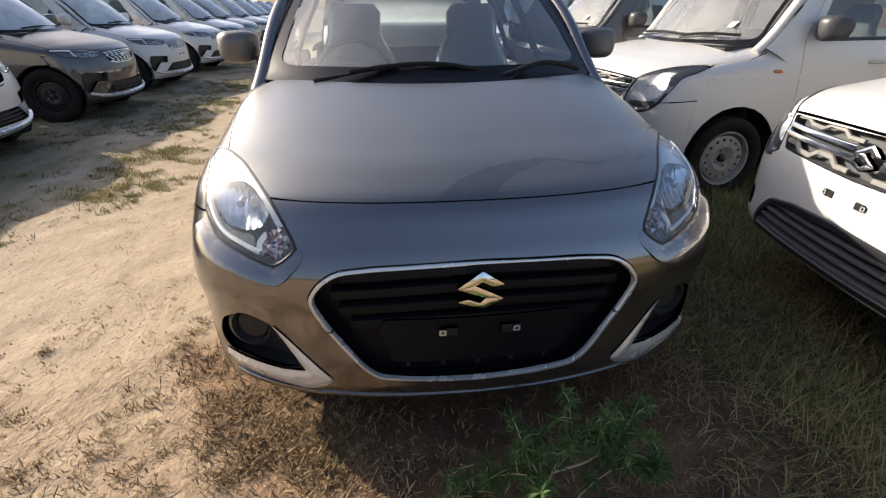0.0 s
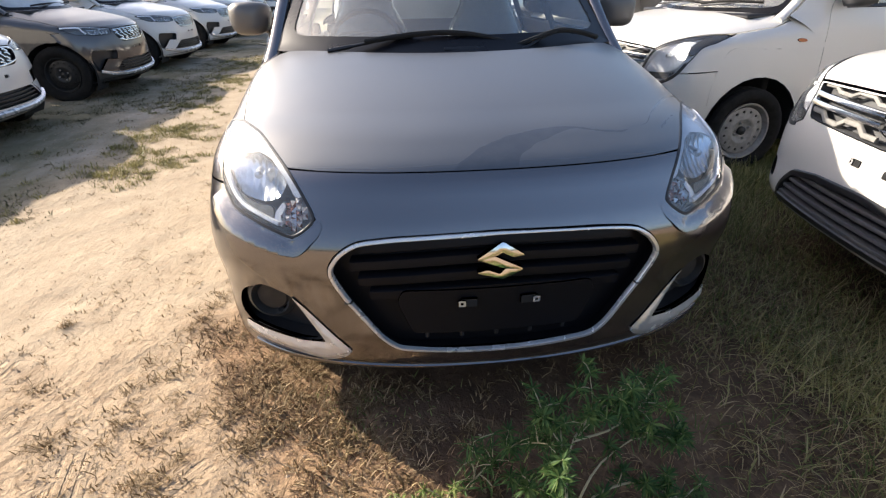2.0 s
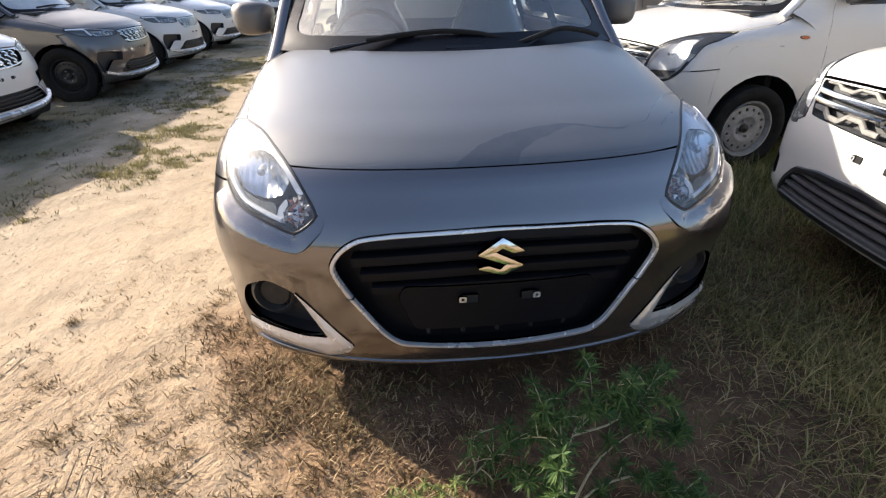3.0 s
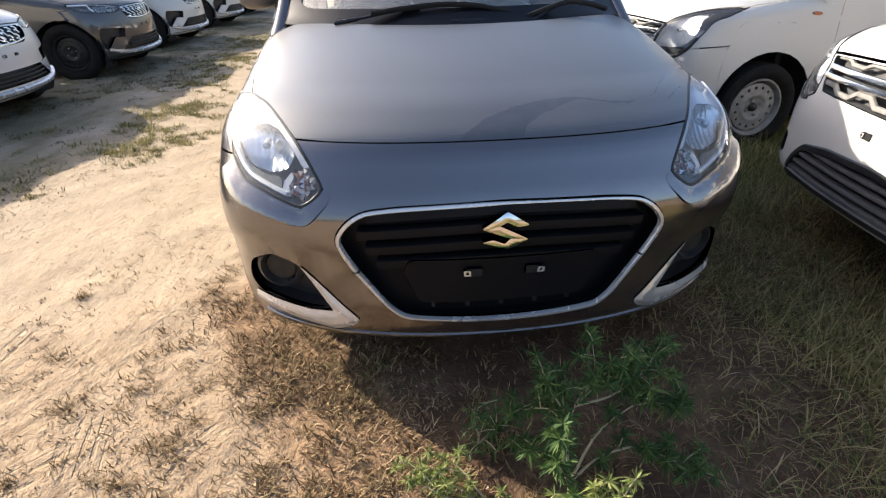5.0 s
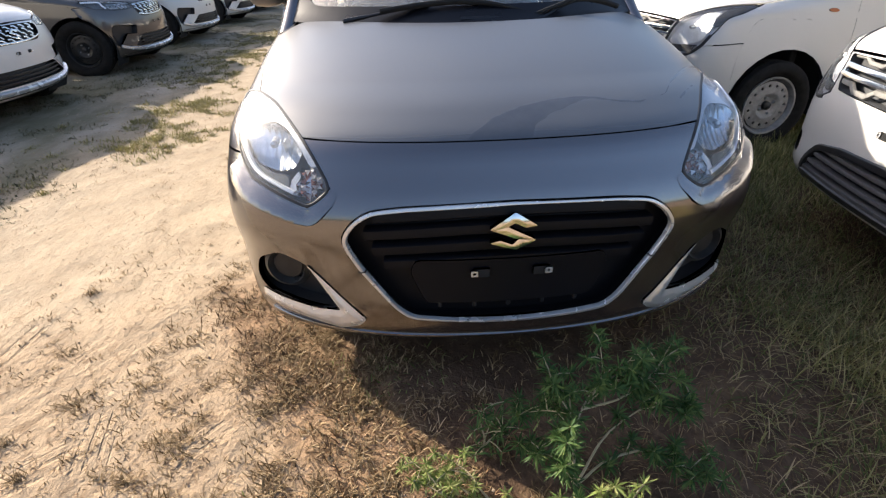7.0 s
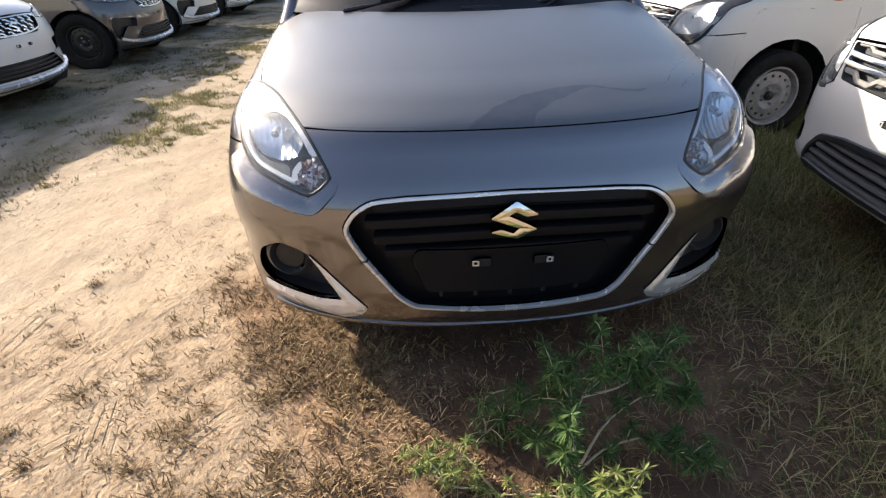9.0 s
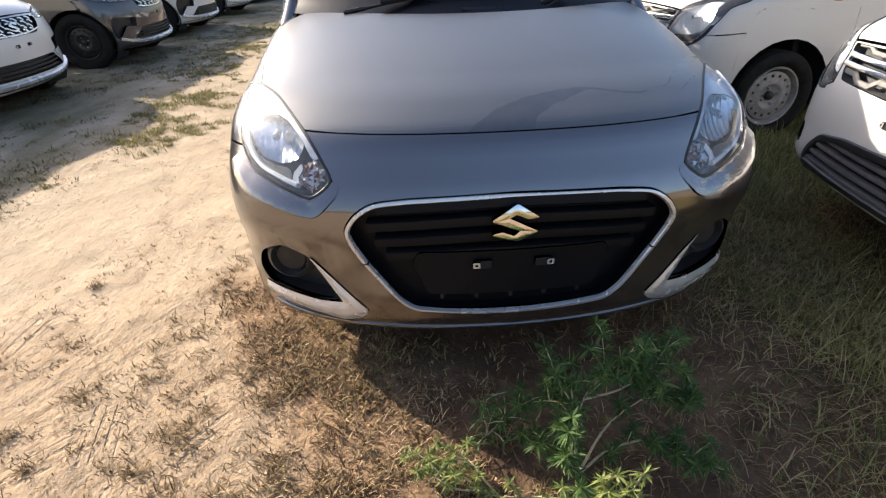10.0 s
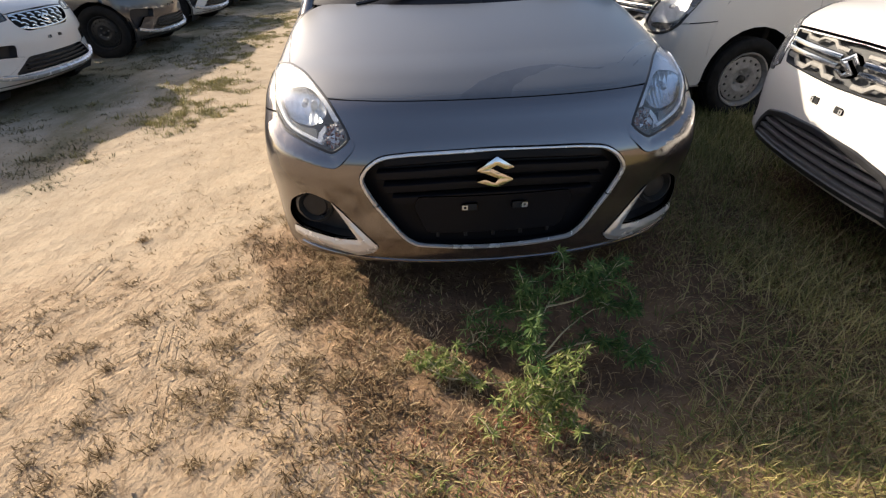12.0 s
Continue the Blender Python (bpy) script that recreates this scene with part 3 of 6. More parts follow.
def car_shell(root, k, body, film=False, fine=0.04):
    """Everything behind the nose panels that all makes share: sides, doors, panes, roof, tail, wheels."""
    fn = side_fn(k)
    sk = k.skin
    rear = Skin(k.half - 0.10, k.tail, 3.2)
    rear_fn = lambda q: rear.at(q) * (1, -1, 1) + (0, k.length, 0)
    end = sk.at(np.array([(sk.far, s) for s in np.linspace(0.02, sk.top, 30)]))[:, 1:]
    rend = rear_fn(np.array([(rear.far, s) for s in np.linspace(rear.top, 0.02, 16)]))[:, 1:]
    hy, r = k.hub, k.tyre
    ry = k.hub + k.base
    lo = end[0][1]
    ya, yb = k.screen_foot[1], k.screen_top[0]
    rail = lambda y: k.rail - k.rail_drop * np.clip((y - yb - 0.8) / (k.roof_end - yb - 0.8), 0, 1) ** 2
    top = [(ya - 0.02, k.screen_foot[2] - 0.03), (ya + 0.03, k.screen_foot[2])] + [(yb, k.rail)] + [(y, rail(y)) for y in np.linspace(yb + 0.3, k.roof_end, 6)]
    belt_r = rend[0]
    outline = [tuple(p) for p in end] + top + [(min(k.roof_end + k.tail_run, belt_r[0] + 0.02), k.belt + 0.05)] + [tuple(p) for p in rend]
    gap = 0.075 if k.half < 0.82 else 0.045
    over = arch(hy, r + gap, r, lo + 0.03)[::-1]
    # where the nose reaches back into the wheel opening, the panel starts above the arch
    caught = [i for i, p in enumerate(end) if math.dist(p, (hy, r)) < r + gap]
    if caught:
        first = max(caught) + 1
        outline = outline[first:]
        over = [p for p in over if p[0] > np.interp(p[1], end[:first + 1, 1], end[:first + 1, 0])]
    outline += arch(ry, r + gap, r, lo + 0.03)[::-1] + over
    seen = []
    for p in outline:
        if not seen or math.dist(p, seen[-1]) > 0.004:
            seen.append(p)
    # doors and their panes
    d0, d1, d2 = k.doors
    sill = lo + 0.11
    a_line = lambda z: ya + (yb - ya) * (z - k.screen_foot[2]) / (k.rail - k.screen_foot[2])
    zt = k.rail - 0.05
    f_door = rounded([(d0 + 0.02, sill), (d1, sill), (d1, zt), (max(d0 + 0.1, a_line(zt) + 0.08), zt), (max(d0, a_line(k.belt) + 0.08), k.belt + 0.02), (d0, k.belt - 0.12)], 0.05)
    back = hy + k.base - r - 0.02
    r_door = rounded([(d1 + 0.008, sill), (back - 0.05, sill), (back + 0.02, r + 0.12), (d2 + 0.02, k.belt), (d2 - 0.08, rail(d2 - 0.08) - 0.05), (d1 + 0.008, zt)], 0.05)
    f_pane = rounded([(max(d0 + 0.09, a_line(k.belt + 0.05) + 0.14), k.belt + 0.035), (d1 - 0.05, k.belt + 0.035), (d1 - 0.06, zt - 0.05), (max(d0 + 0.3, a_line(zt - 0.05) + 0.14), zt - 0.05)], 0.03)
    r_pane = rounded([(d1 + 0.06, k.belt + 0.035), (d2 - 0.06, k.belt + 0.035), (d2 - 0.15, rail(d2 - 0.2) - 0.10), (d1 + 0.06, zt - 0.05)], 0.03)
    w = (1, 0, 0.1)
    panel = sheet(fn, seen, [f_door, r_door], fine * 1.6, 0.0, 0.0 if k.half < 0.82 else 0.012, out=w)
    doors = [(sheet(fn, d, [p], fine * 1.6, 0.003, 0.014, out=w), sheet(fn, p, (), 0.15, -0.004, 0, -0.006, out=w)) for d, p in ((f_door, f_pane), (r_door, r_pane))]
    for sgn in (1, -1):
        side = (lambda g: g) if sgn > 0 else flip
        part("side_panel", side(panel), body, root)
        for i, (d, p) in enumerate(doors):
            dr = part("front_door" if i == 0 else "rear_door", side(d), body, root)
            pane = part("side_window", side(p), SCREEN, dr)
            pane.visible_shadow = False
            yh = (d1 if i == 0 else d2 - 0.05) - 0.17
            hx = fn(np.array([(yh, k.belt - 0.12)]))[0]
            part("door_handle", tube(curve([(sgn * (hx[0] - 0.005), yh - 0.1, hx[2]), (sgn * (hx[0] + 0.03), yh - 0.06, hx[2]), (sgn * (hx[0] + 0.03), yh + 0.06, hx[2]), (sgn * (hx[0] - 0.005), yh + 0.1, hx[2])], 12), 0.013, 8, 0.8), body, dr)
            seal = ribbon(fn, np.vstack([(d1 - 0.05 if i == 0 else d2 - 0.06, k.belt + 0.028), (d0 + 0.12 if i == 0 else d1 + 0.05, k.belt + 0.028)]), 0.012, 0.008, out=w, count=12)
            part("window_seal", side(seal), BLACK, dr)
        wheel(root, "front_wheel", k.half - k.tread / 2 - (0.0 if k.half < 0.82 else 0.02), hy, r, k.rim, k.tread, k.metal, sgn)
        wheel(root, "rear_wheel", k.half - k.tread / 2 - 0.03, ry, r, k.rim, k.tread, k.metal, sgn)
        for yy in (hy, ry):
            # The liner's front end runs low to stop sunlight slipping past the tyre.
            liner = [(yy + (r + gap + 0.015) * math.cos(q), r + (r + gap + 0.015) * math.sin(q)) for q in np.linspace(-0.25, math.pi + 0.55, 18)]
            v = [(sgn * x, a, b) for x in (k.half - 0.05, k.half - 0.36) for a, b in liner]
            part("wheel_arch_liner", (v, [(i, i + 1, i + 19, i + 18) for i in range(17)] + [tuple(range(18, 36))]), LINER, root)
        foot, head = k.screen_foot, k.screen_top
        pillar = curve([(sgn * (foot[0] + 0.028), foot[1] - 0.07, foot[2] - 0.06), (sgn * (foot[0] + 0.02), foot[1] - 0.02, foot[2] - 0.025), (sgn * ((foot[0] + head[1]) / 2 + 0.045), (foot[1] + head[0]) / 2, (foot[2] + k.rail) / 2 + 0.03), (sgn * (head[1] + 0.03), head[0] + 0.01, k.rail + 0.012)], 14)
        part("a_pillar", tube(pillar + np.array([sgn * (0.004 if film else 0.012), 0, 0]), 0.027 if film else 0.035, 12, 0.7), body, root)
        inner = pillar - np.array([sgn * 0.038, -0.004, 0.002])
        part("pillar_seal", tube(inner, 0.011, 6), BLACK, root)
        mirror_ob(root, k, sgn, k.mirror_mat or body)
    # windscreen over (across, up)
    (yc, zc), foot, head = k.cowl, k.screen_foot, k.screen_top

    def screen(q):
        x, h = np.asarray(q, float).T
        wx = foot[0] + (head[1] - foot[0]) * h
        u = x / foot[0]
        by, bz = yc + (foot[1] - yc) * u * u, zc + (foot[2] - zc) * u * u
        ty, tz = head[0] - 0.09 * (1 - u * u), head[2] - (head[2] - k.rail) * u * u
        bow = 0.035 * np.sin(np.pi * np.clip(h, 0, 1))
        return np.stack([u * wx, by + (ty - by) * h - bow, bz + (tz - bz) * h + bow * 0.5], 1)
    f0, side_w = foot[0], 0.93 if film else 0.965
    ws = part("windscreen", sheet(screen, rounded([(-f0, -0.03), (f0, -0.03), (f0, 1), (-f0, 1)], 0.05), (), 0.09, 0, 0, out=(0, -1, 0.8)), FRONT_SCREEN if film else (DUSTY if k.half > 0.85 else SUNLIT), root)
    ws.visible_shadow = False
    band = sheet(screen, [(-f0, -0.04), (f0, -0.04), (f0, 1), (-f0, 1)], [rounded([(-f0 * side_w, 0.075 if film else 0.02), (f0 * side_w, 0.075 if film else 0.02), (f0 * side_w, 0.96), (-f0 * side_w, 0.96)], 0.08)], 0.07, 0, 0, 0.003, out=(0, -1, 0.8))
    part("black_border", band, GLOSS_BLACK, ws)
    # roof
    y_r = k.roof_end

    def roof(q):
        x, y = np.asarray(q, float).T
        u = np.abs(x) / k.rail_half
        crown = head[2] + k.roof_rise * np.sin(np.pi * np.clip((y - head[0]) / (y_r - head[0]), 0, 1))
        edge = np.array([rail(v) for v in y])
        drop = np.clip(crown - edge, 0.02, 1)
        back = np.clip((y - head[0] - 0.8) / (y_r - head[0] - 0.8), 0, 1) ** 2
        crown = crown - k.rail_drop * 0.7 * back
        return np.stack([x, y, crown + (edge - crown) * u ** 3.5], 1)
    rh = k.rail_half
    part("roof", sheet(roof, [(-rh, head[0]), (-rh * 0.6, head[0] - 0.06), (0, head[0] - 0.09), (rh * 0.6, head[0] - 0.06), (rh, head[0]), (rh, y_r), (-rh, y_r)], (), 0.09, out=(0, 0, 1)), body, root)
    lining = sheet(lambda q: roof(q) - (0, 0, 0.05), [(-rh + 0.05, head[0] + 0.05), (rh - 0.05, head[0] + 0.05), (rh - 0.05, y_r - 0.05), (-rh + 0.05, y_r - 0.05)], (), 0.2, flange=0, out=(0, 0, -1))
    part("roof_lining", lining, PALE, root)
    # tail
    rt = rear.top
    part("tail", sheet(rear_fn, [(-rear.far, 0.02), (rear.far, 0.02), (rear.far, rt), (-rear.far, rt)], (), 0.08, out=(0, 1, 0.5)), body, root)
    deck = rear_fn(np.array([(0.0, rt)]))[0]

    def hatch(q):
        x, h = np.asarray(q, float).T
        wx = (k.half - 0.17) + (rh - k.half + 0.17) * h
        u = x
        by, bz = deck[1] + 0.0 * u, deck[2] - 0.02
        return np.stack([u * wx, by + (y_r - by) * h, bz + (head[2] - k.rail_drop - bz) * h - 0.05 * u * u * h], 1)
    cut = rounded([(-0.82, 0.12), (0.82, 0.12), (0.82, 0.85), (-0.82, 0.85)], 0.1)
    part("tailgate", sheet(hatch, [(-1, 0), (1, 0), (1, 1), (-1, 1)], [cut], 0.15, out=(0, 1, 0.7)), body, root)
    rw = part("rear_window", sheet(hatch, cut, (), 0.3, -0.01, 0, -0.004, out=(0, 1, 0.7)), SCREEN, root)
    rw.visible_shadow = False
    for sgn in (1, -1):
        lamp_poly = np.array([(sgn * (rear.far - 0.28), rear.up(0.62)), (sgn * (rear.far - 0.05), rear.up(0.62)), (sgn * (rear.far - 0.05), rear.up(0.85)), (sgn * (rear.far - 0.22), rear.up(0.85))])
        part("tail_lamp", sheet(rear_fn, rounded(lamp_poly, 0.04), (), 0.06, 0, 0.01, 0.006, out=(0, 1, 0.3)), AMBER, root)
    under = [(-k.half + 0.1, 0.35), (k.half - 0.1, 0.35), (k.half - 0.1, k.length - 0.3), (-k.half + 0.1, k.length - 0.3)]
    part("underbody", sheet(lambda q: np.stack([q[:, 0], q[:, 1], np.full(len(q), lo + 0.02)], 1), under, [], 0.3, flange=0, out=(0, 0, -1)), LINER, root)
    # Unseen tray, added to keep sunlight from leaking under the bumper.
    tray = [(-k.half + 0.05, 0.13), (k.half - 0.05, 0.13), (k.half - 0.05, 0.56), (-k.half + 0.05, 0.56)]
    part("light_blocking_undertray", sheet(lambda q: np.stack([q[:, 0], q[:, 1] + 0.22 * np.abs(q[:, 0] / k.half) ** 3, np.full(len(q), lo + 0.012)], 1), tray, [], 0.12, flange=0, out=(0, 0, -1)), LINER, root)
    cabin(root, k, film)


def recess(sk, outline, depth, step=0.05, fall=0.0, shallow=None):
    """The back and walls of a pocket behind an opening in the nose; fall: how far its back also drops; shallow: rows between which it grows shallow."""
    way = np.array((0, depth, -fall))
    deep = (lambda q: np.ones((len(q), 1))) if shallow is None else (lambda q: np.interp(q[:, 1], shallow, (1.0, 0.2))[:, None])
    o = dense(ccw(outline), step)
    p0 = sk.at(o)
    n = len(o)
    v, f, _ = sheet(lambda q: sk.at(q) + way * deep(q), outline, (), step, 0, 0)
    m = len(v)
    walls = [(m + i, m + n + i, m + n + (i + 1) % n, m + (i + 1) % n) for i in range(n)]
    return np.vstack([v, p0 + way * 0.05, p0 + way * deep(o)]), list(f) + walls


def ridged(sk, poly, rise=0.15):
    """The nose raised to a soft ridge between the edges of an outline."""
    a, b = np.asarray(poly), np.roll(poly, -1, 0)

    def fn(q):
        ab = b - a
        u = np.clip(np.einsum("nkc,kc->nk", q[:, None] - a[None], ab) / (np.sum(ab * ab, 1) + 1e-12), 0, 1)
        d = np.min(np.linalg.norm(q[:, None] - a[None] - u[..., None] * ab[None], axis=2), axis=1)
        d = np.where(inside(q, poly), d, 0)
        return sk.at(q) - np.stack([0 * d, rise * np.minimum(d, 0.02), 0 * d], 1)
    return fn


def tilted(sk, line, reach, rise):
    """The nose raised more and more away from a line, by rise at its reach, fading out towards the grille."""
    a, b = np.asarray(line)[:-1], np.asarray(line)[1:]

    def fn(q):
        ab = b - a
        u = np.clip(np.einsum("nkc,kc->nk", q[:, None] - a[None], ab) / np.sum(ab * ab, 1), 0, 1)
        d = np.min(np.linalg.norm(q[:, None] - a[None] - u[..., None] * ab[None], axis=2), axis=1)
        p = sk.at(q)
        n = np.cross(sk.at(q + (1e-3, 0)) - p, sk.at(q + (0, 1e-3)) - p)
        n *= (np.where(n[:, 1] > 0, -1, 1) / np.linalg.norm(n, axis=1))[:, None]
        fade = np.clip((np.abs(q[:, 0]) - 0.462) / 0.075, 0, 1)
        return p + n * (rise * fade * np.clip(d / reach, 0, 1))[:, None]
    return fn


def badge(sk, s0, size, root):
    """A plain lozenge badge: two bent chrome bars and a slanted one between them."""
    for bar in ([(.03, .40), (.49, .115), (.25, .085), (.02, .20), (-.13, .115), (-.40, .03), (-.49, .07)],
                [(-.49, .068), (-.39, .028), (.10, -.165), (.47, -.20), (-.13, .113)],
                [(.47, -.203), (.05, -.40), (-.49, -.235), (-.27, -.185), (-.02, -.29), (.10, -.167)]):
        q = rounded([(x * size, s0 + s * size) for x, s in bar], size * 0.03, 3)
        part("badge_bar", sheet(ridged(sk, q), q, (), 0.0035, 0.0006, 0.03, 0.008), CHROME, root)


def clip_pair(sk, x, s, root):
    """Empty number plate fixings: a bright clip beside a dark slot, on either side."""
    for sgn in (1, -1):
        sl = part("plate_slot", sheet(sk.at, rounded([(sgn * x - 0.022, s - 0.012), (sgn * x + 0.022, s - 0.012), (sgn * x + 0.022, s + 0.012), (sgn * x - 0.022, s + 0.012)], 0.002, 2), (), 0.03, 0, 0.006, 0.003), LINER, root)
        c = sgn * (x + 0.020)
        part("plate_clip", sheet(sk.at, rounded([(c - 0.010, s - 0.009), (c + 0.010, s - 0.009), (c + 0.010, s + 0.009), (c - 0.010, s + 0.009)], 0.002, 2),
                                 [rounded([(c - 0.004, s - 0.004), (c + 0.004, s - 0.004), (c + 0.004, s + 0.004), (c - 0.004, s + 0.004)], 0.002, 3)], 0.03, 0, 0.004, 0.007), SATIN, sl)


def facets(fn, poly, step, high, seed):
    """Small leaning pyramids side by side, like the cut facets of a reflector."""
    rng = np.random.RandomState(seed)
    lo, hi = poly.min(0), poly.max(0)
    vs, fs = [], []
    for i, x in enumerate(np.arange(lo[0], hi[0], step)):
        for s in np.arange(lo[1] - (step / 2 if i % 2 else 0), hi[1], step):
            c = np.array([(x + step / 2, s + step / 2)])
            if inside(c, poly)[0]:
                base = fn(np.array([(x, s), (x + step, s), (x + step, s + step), (x, s + step)]))
                tip = fn(c + rng.uniform(-0.4, 0.4, (1, 2)) * step)[0] - (0, high * rng.uniform(0.5, 1.0), 0)
                for a in range(4):
                    fs.append((len(vs), len(vs) + 1, len(vs) + 2))
                    vs += [base[a], base[(a + 1) % 4], tip]
    return np.array(vs), fs


def dish(sk, poly, centre, radii, deep):
    """A fluted hollow behind the lens, deepest at its centre."""
    def fn(q):
        d = ((q[:, 0] - centre[0]) / radii[0]) ** 2 + ((q[:, 1] - centre[1]) / radii[1]) ** 2
        y = 0.014 + deep * np.maximum(0, 1 - d) + 0.0008 * np.cos(q[:, 0] * 2 * np.pi / 0.021)
        return sk.at(q) + np.stack([0 * y, y, -0.3 * y], 1)
    return sheet(fn, rounded(poly, 0.012, 3), (), 0.008, 0, 0)


def headlamp(root, sk, outline, sgn, depth, bowls, amber, gap=0.003, shallow=None, dishes=(), bowl_mat=BOWL, house_mat=REFLECTOR):
    """A headlamp: clear lens over a bright bowl, a dark floor and an amber corner."""
    o = np.array(outline) * (sgn, 1)
    lens = part("headlamp", sheet(sk.at, o, (), 0.03, gap, 0.02, 0.001), LENS, root, "clear headlamp with chrome reflector")
    lens.visible_shadow = False
    part("lamp_housing", recess(sk, o, depth, 0.03, depth * 0.6, shallow), house_mat, lens)
    part("lamp_seal", ribbon(sk.at, dense(ccw(o), 0.03), 0.0042, 0.002, True, count=90, sink=0.02), BLACK, lens)
    for poly, centre, radii, deep in dishes:
        part("reflector_bowl", dish(sk, np.array(poly) * (sgn, 1), (sgn * centre[0], centre[1]), radii, deep), bowl_mat, lens)
        tip = sk.at(np.array([(sgn * centre[0], centre[1])]))[0]
        part("bulb_cap", tube([tip + (0, 0.012 + deep, 0.004), tip + (0, deep * 0.45, 0.002), tip + (0, deep * 0.4, 0.0)], [0.011, 0.011, 0.006], 14), SATIN, lens)
    for x, s, r in bowls:
        c = sk.at(np.array([(sgn * x, s)]))[0]
        prof = [(0.0, 0.012), (0.008, 0.03), (0.018, 0.6 * r), (0.034, 0.92 * r), (0.042, r), (0.040, r * 1.06)]
        e = 0.01
        face = np.cross(*(sk.at(np.array([(sgn * x + dx, s + ds)]))[0] - c for dx, ds in ((e, 0), (0, e))))
        face = Vector(face if face[1] < 0 else -face).normalized()
        prof = [(a * min(1, depth / 0.055), q) for a, q in prof]
        turn = Matrix.Translation(Vector(c) - face * depth * 0.85) @ face.to_track_quat("X", "Z").to_matrix().to_4x4()
        bv, bf = lathe([(a, q) for a, q in prof], 72)
        w = np.arctan2(bv[:, 2], bv[:, 1])
        bv[:, 0] += 0.0025 * np.cos(18 * w) * np.clip(np.hypot(bv[:, 1], bv[:, 2]) / r - 0.3, 0, 1)
        part("reflector_bowl", moved((bv, bf), turn), bowl_mat, lens)
        part("bulb_cap", moved(lathe([(0.0, 0.012), (0.032, 0.012), (0.037, 0.008), (0.038, 0.001)], 14), turn), SATIN, lens)
    if amber is not None:
        a = np.array(amber) * (sgn, 1)
        part("indicator", facets(lambda q: sk.at(q) + (0, 0.022, 0), a, 0.016, 0.012, 3 + int(sgn)), FACET, lens, "faceted clear and amber indicator inside the headlamp", smooth=False)
    return lens


def wing_corner(root, k, sgn, x, far, y, z, pull, body):
    """The wing's rear corner up to the pillar's foot."""
    sk = k.skin
    arcs = np.linspace(float(sk.across(x)), far, 16)
    inner = sk.at(np.stack([arcs, np.full(16, sk.top - .002)], 1))
    outer = side_fn(k)(np.stack([np.linspace(y, inner[-1][1] + .01, 16), np.linspace(z, inner[-1][2], 16)], 1)) - (.004, 0, 0)
    outer[:, 0] -= pull * np.linspace(1, 0, 16) ** 2
    corner = np.vstack([inner - (0, .004, 0), outer]) * (sgn, 1, 1)
    part("wing_corner", (corner, [(i, i + 1, i + 17, i + 16) for i in range(15)]), body, root)


# ---- the grey sedan ----
SEDAN_SKIN = Skin(0.83, [(0.13, 0.165, 0.09, 0.285, -0.03), (0.05, 0.185, 0.117, 0.323, -0.02), (0.008, 0.22, 0.135, 0.342, -0.01), (-0.008, 0.28, 0.144, 0.342, 0), (-0.008, 0.42, 0.135, 0.3515, 0),
    (-0.005, 0.565, 0.074, 0.398, 0), (-0.001, 0.605, 0.078, 0.399, 0), (0.016, 0.652, 0.089, 0.399, 0), (0.041, 0.7, 0.099, 0.4085, 0.02), (0.09, 0.783, 0.117, 0.418, 0.06), (0.18, 0.838, 0.153, 0.38, 0.1),
    (0.34, 0.89, 0.18, 0.323, 0.16), (0.6, 0.957, 0.18, 0.266, 0.2), (0.82, 1.003, 0.18, 0.228, 0.22), (1, 1.03, 0.18, 0.19, 0.24)])
SEDAN = Kind(skin=SEDAN_SKIN, half=0.83, length=3.995, belt=0.96, rail=1.42, rail_half=0.56, rail_drop=0.08, roof_rise=0.03, roof_end=3.0, tail_run=0.5,
             tail=[(.12, .2, .1, .25, 0), (.02, .26, .1, .3, 0), (0, .45, .1, .3, 0), (.02, .75, .1, .3, 0), (.06, .95, .1, .3, .04), (.2, 1.02, .1, .25, .08), (.6, 1.05, .1, .2, .1)],
             hub=0.80, base=2.45, tyre=0.305, rim=0.19, tread=0.17, metal=STEEL, cowl=(0.83, 1.0), screen_foot=(0.70, 1.16, 0.995), screen_top=(1.78, 0.54, 1.47),
             doors=(1.32, 2.25, 3.05), mirror=(0.87, 1.47, 1.085), mirror_size=(0.20, 0.14), mirror_mat=CAP_GREY, drive=0.35)


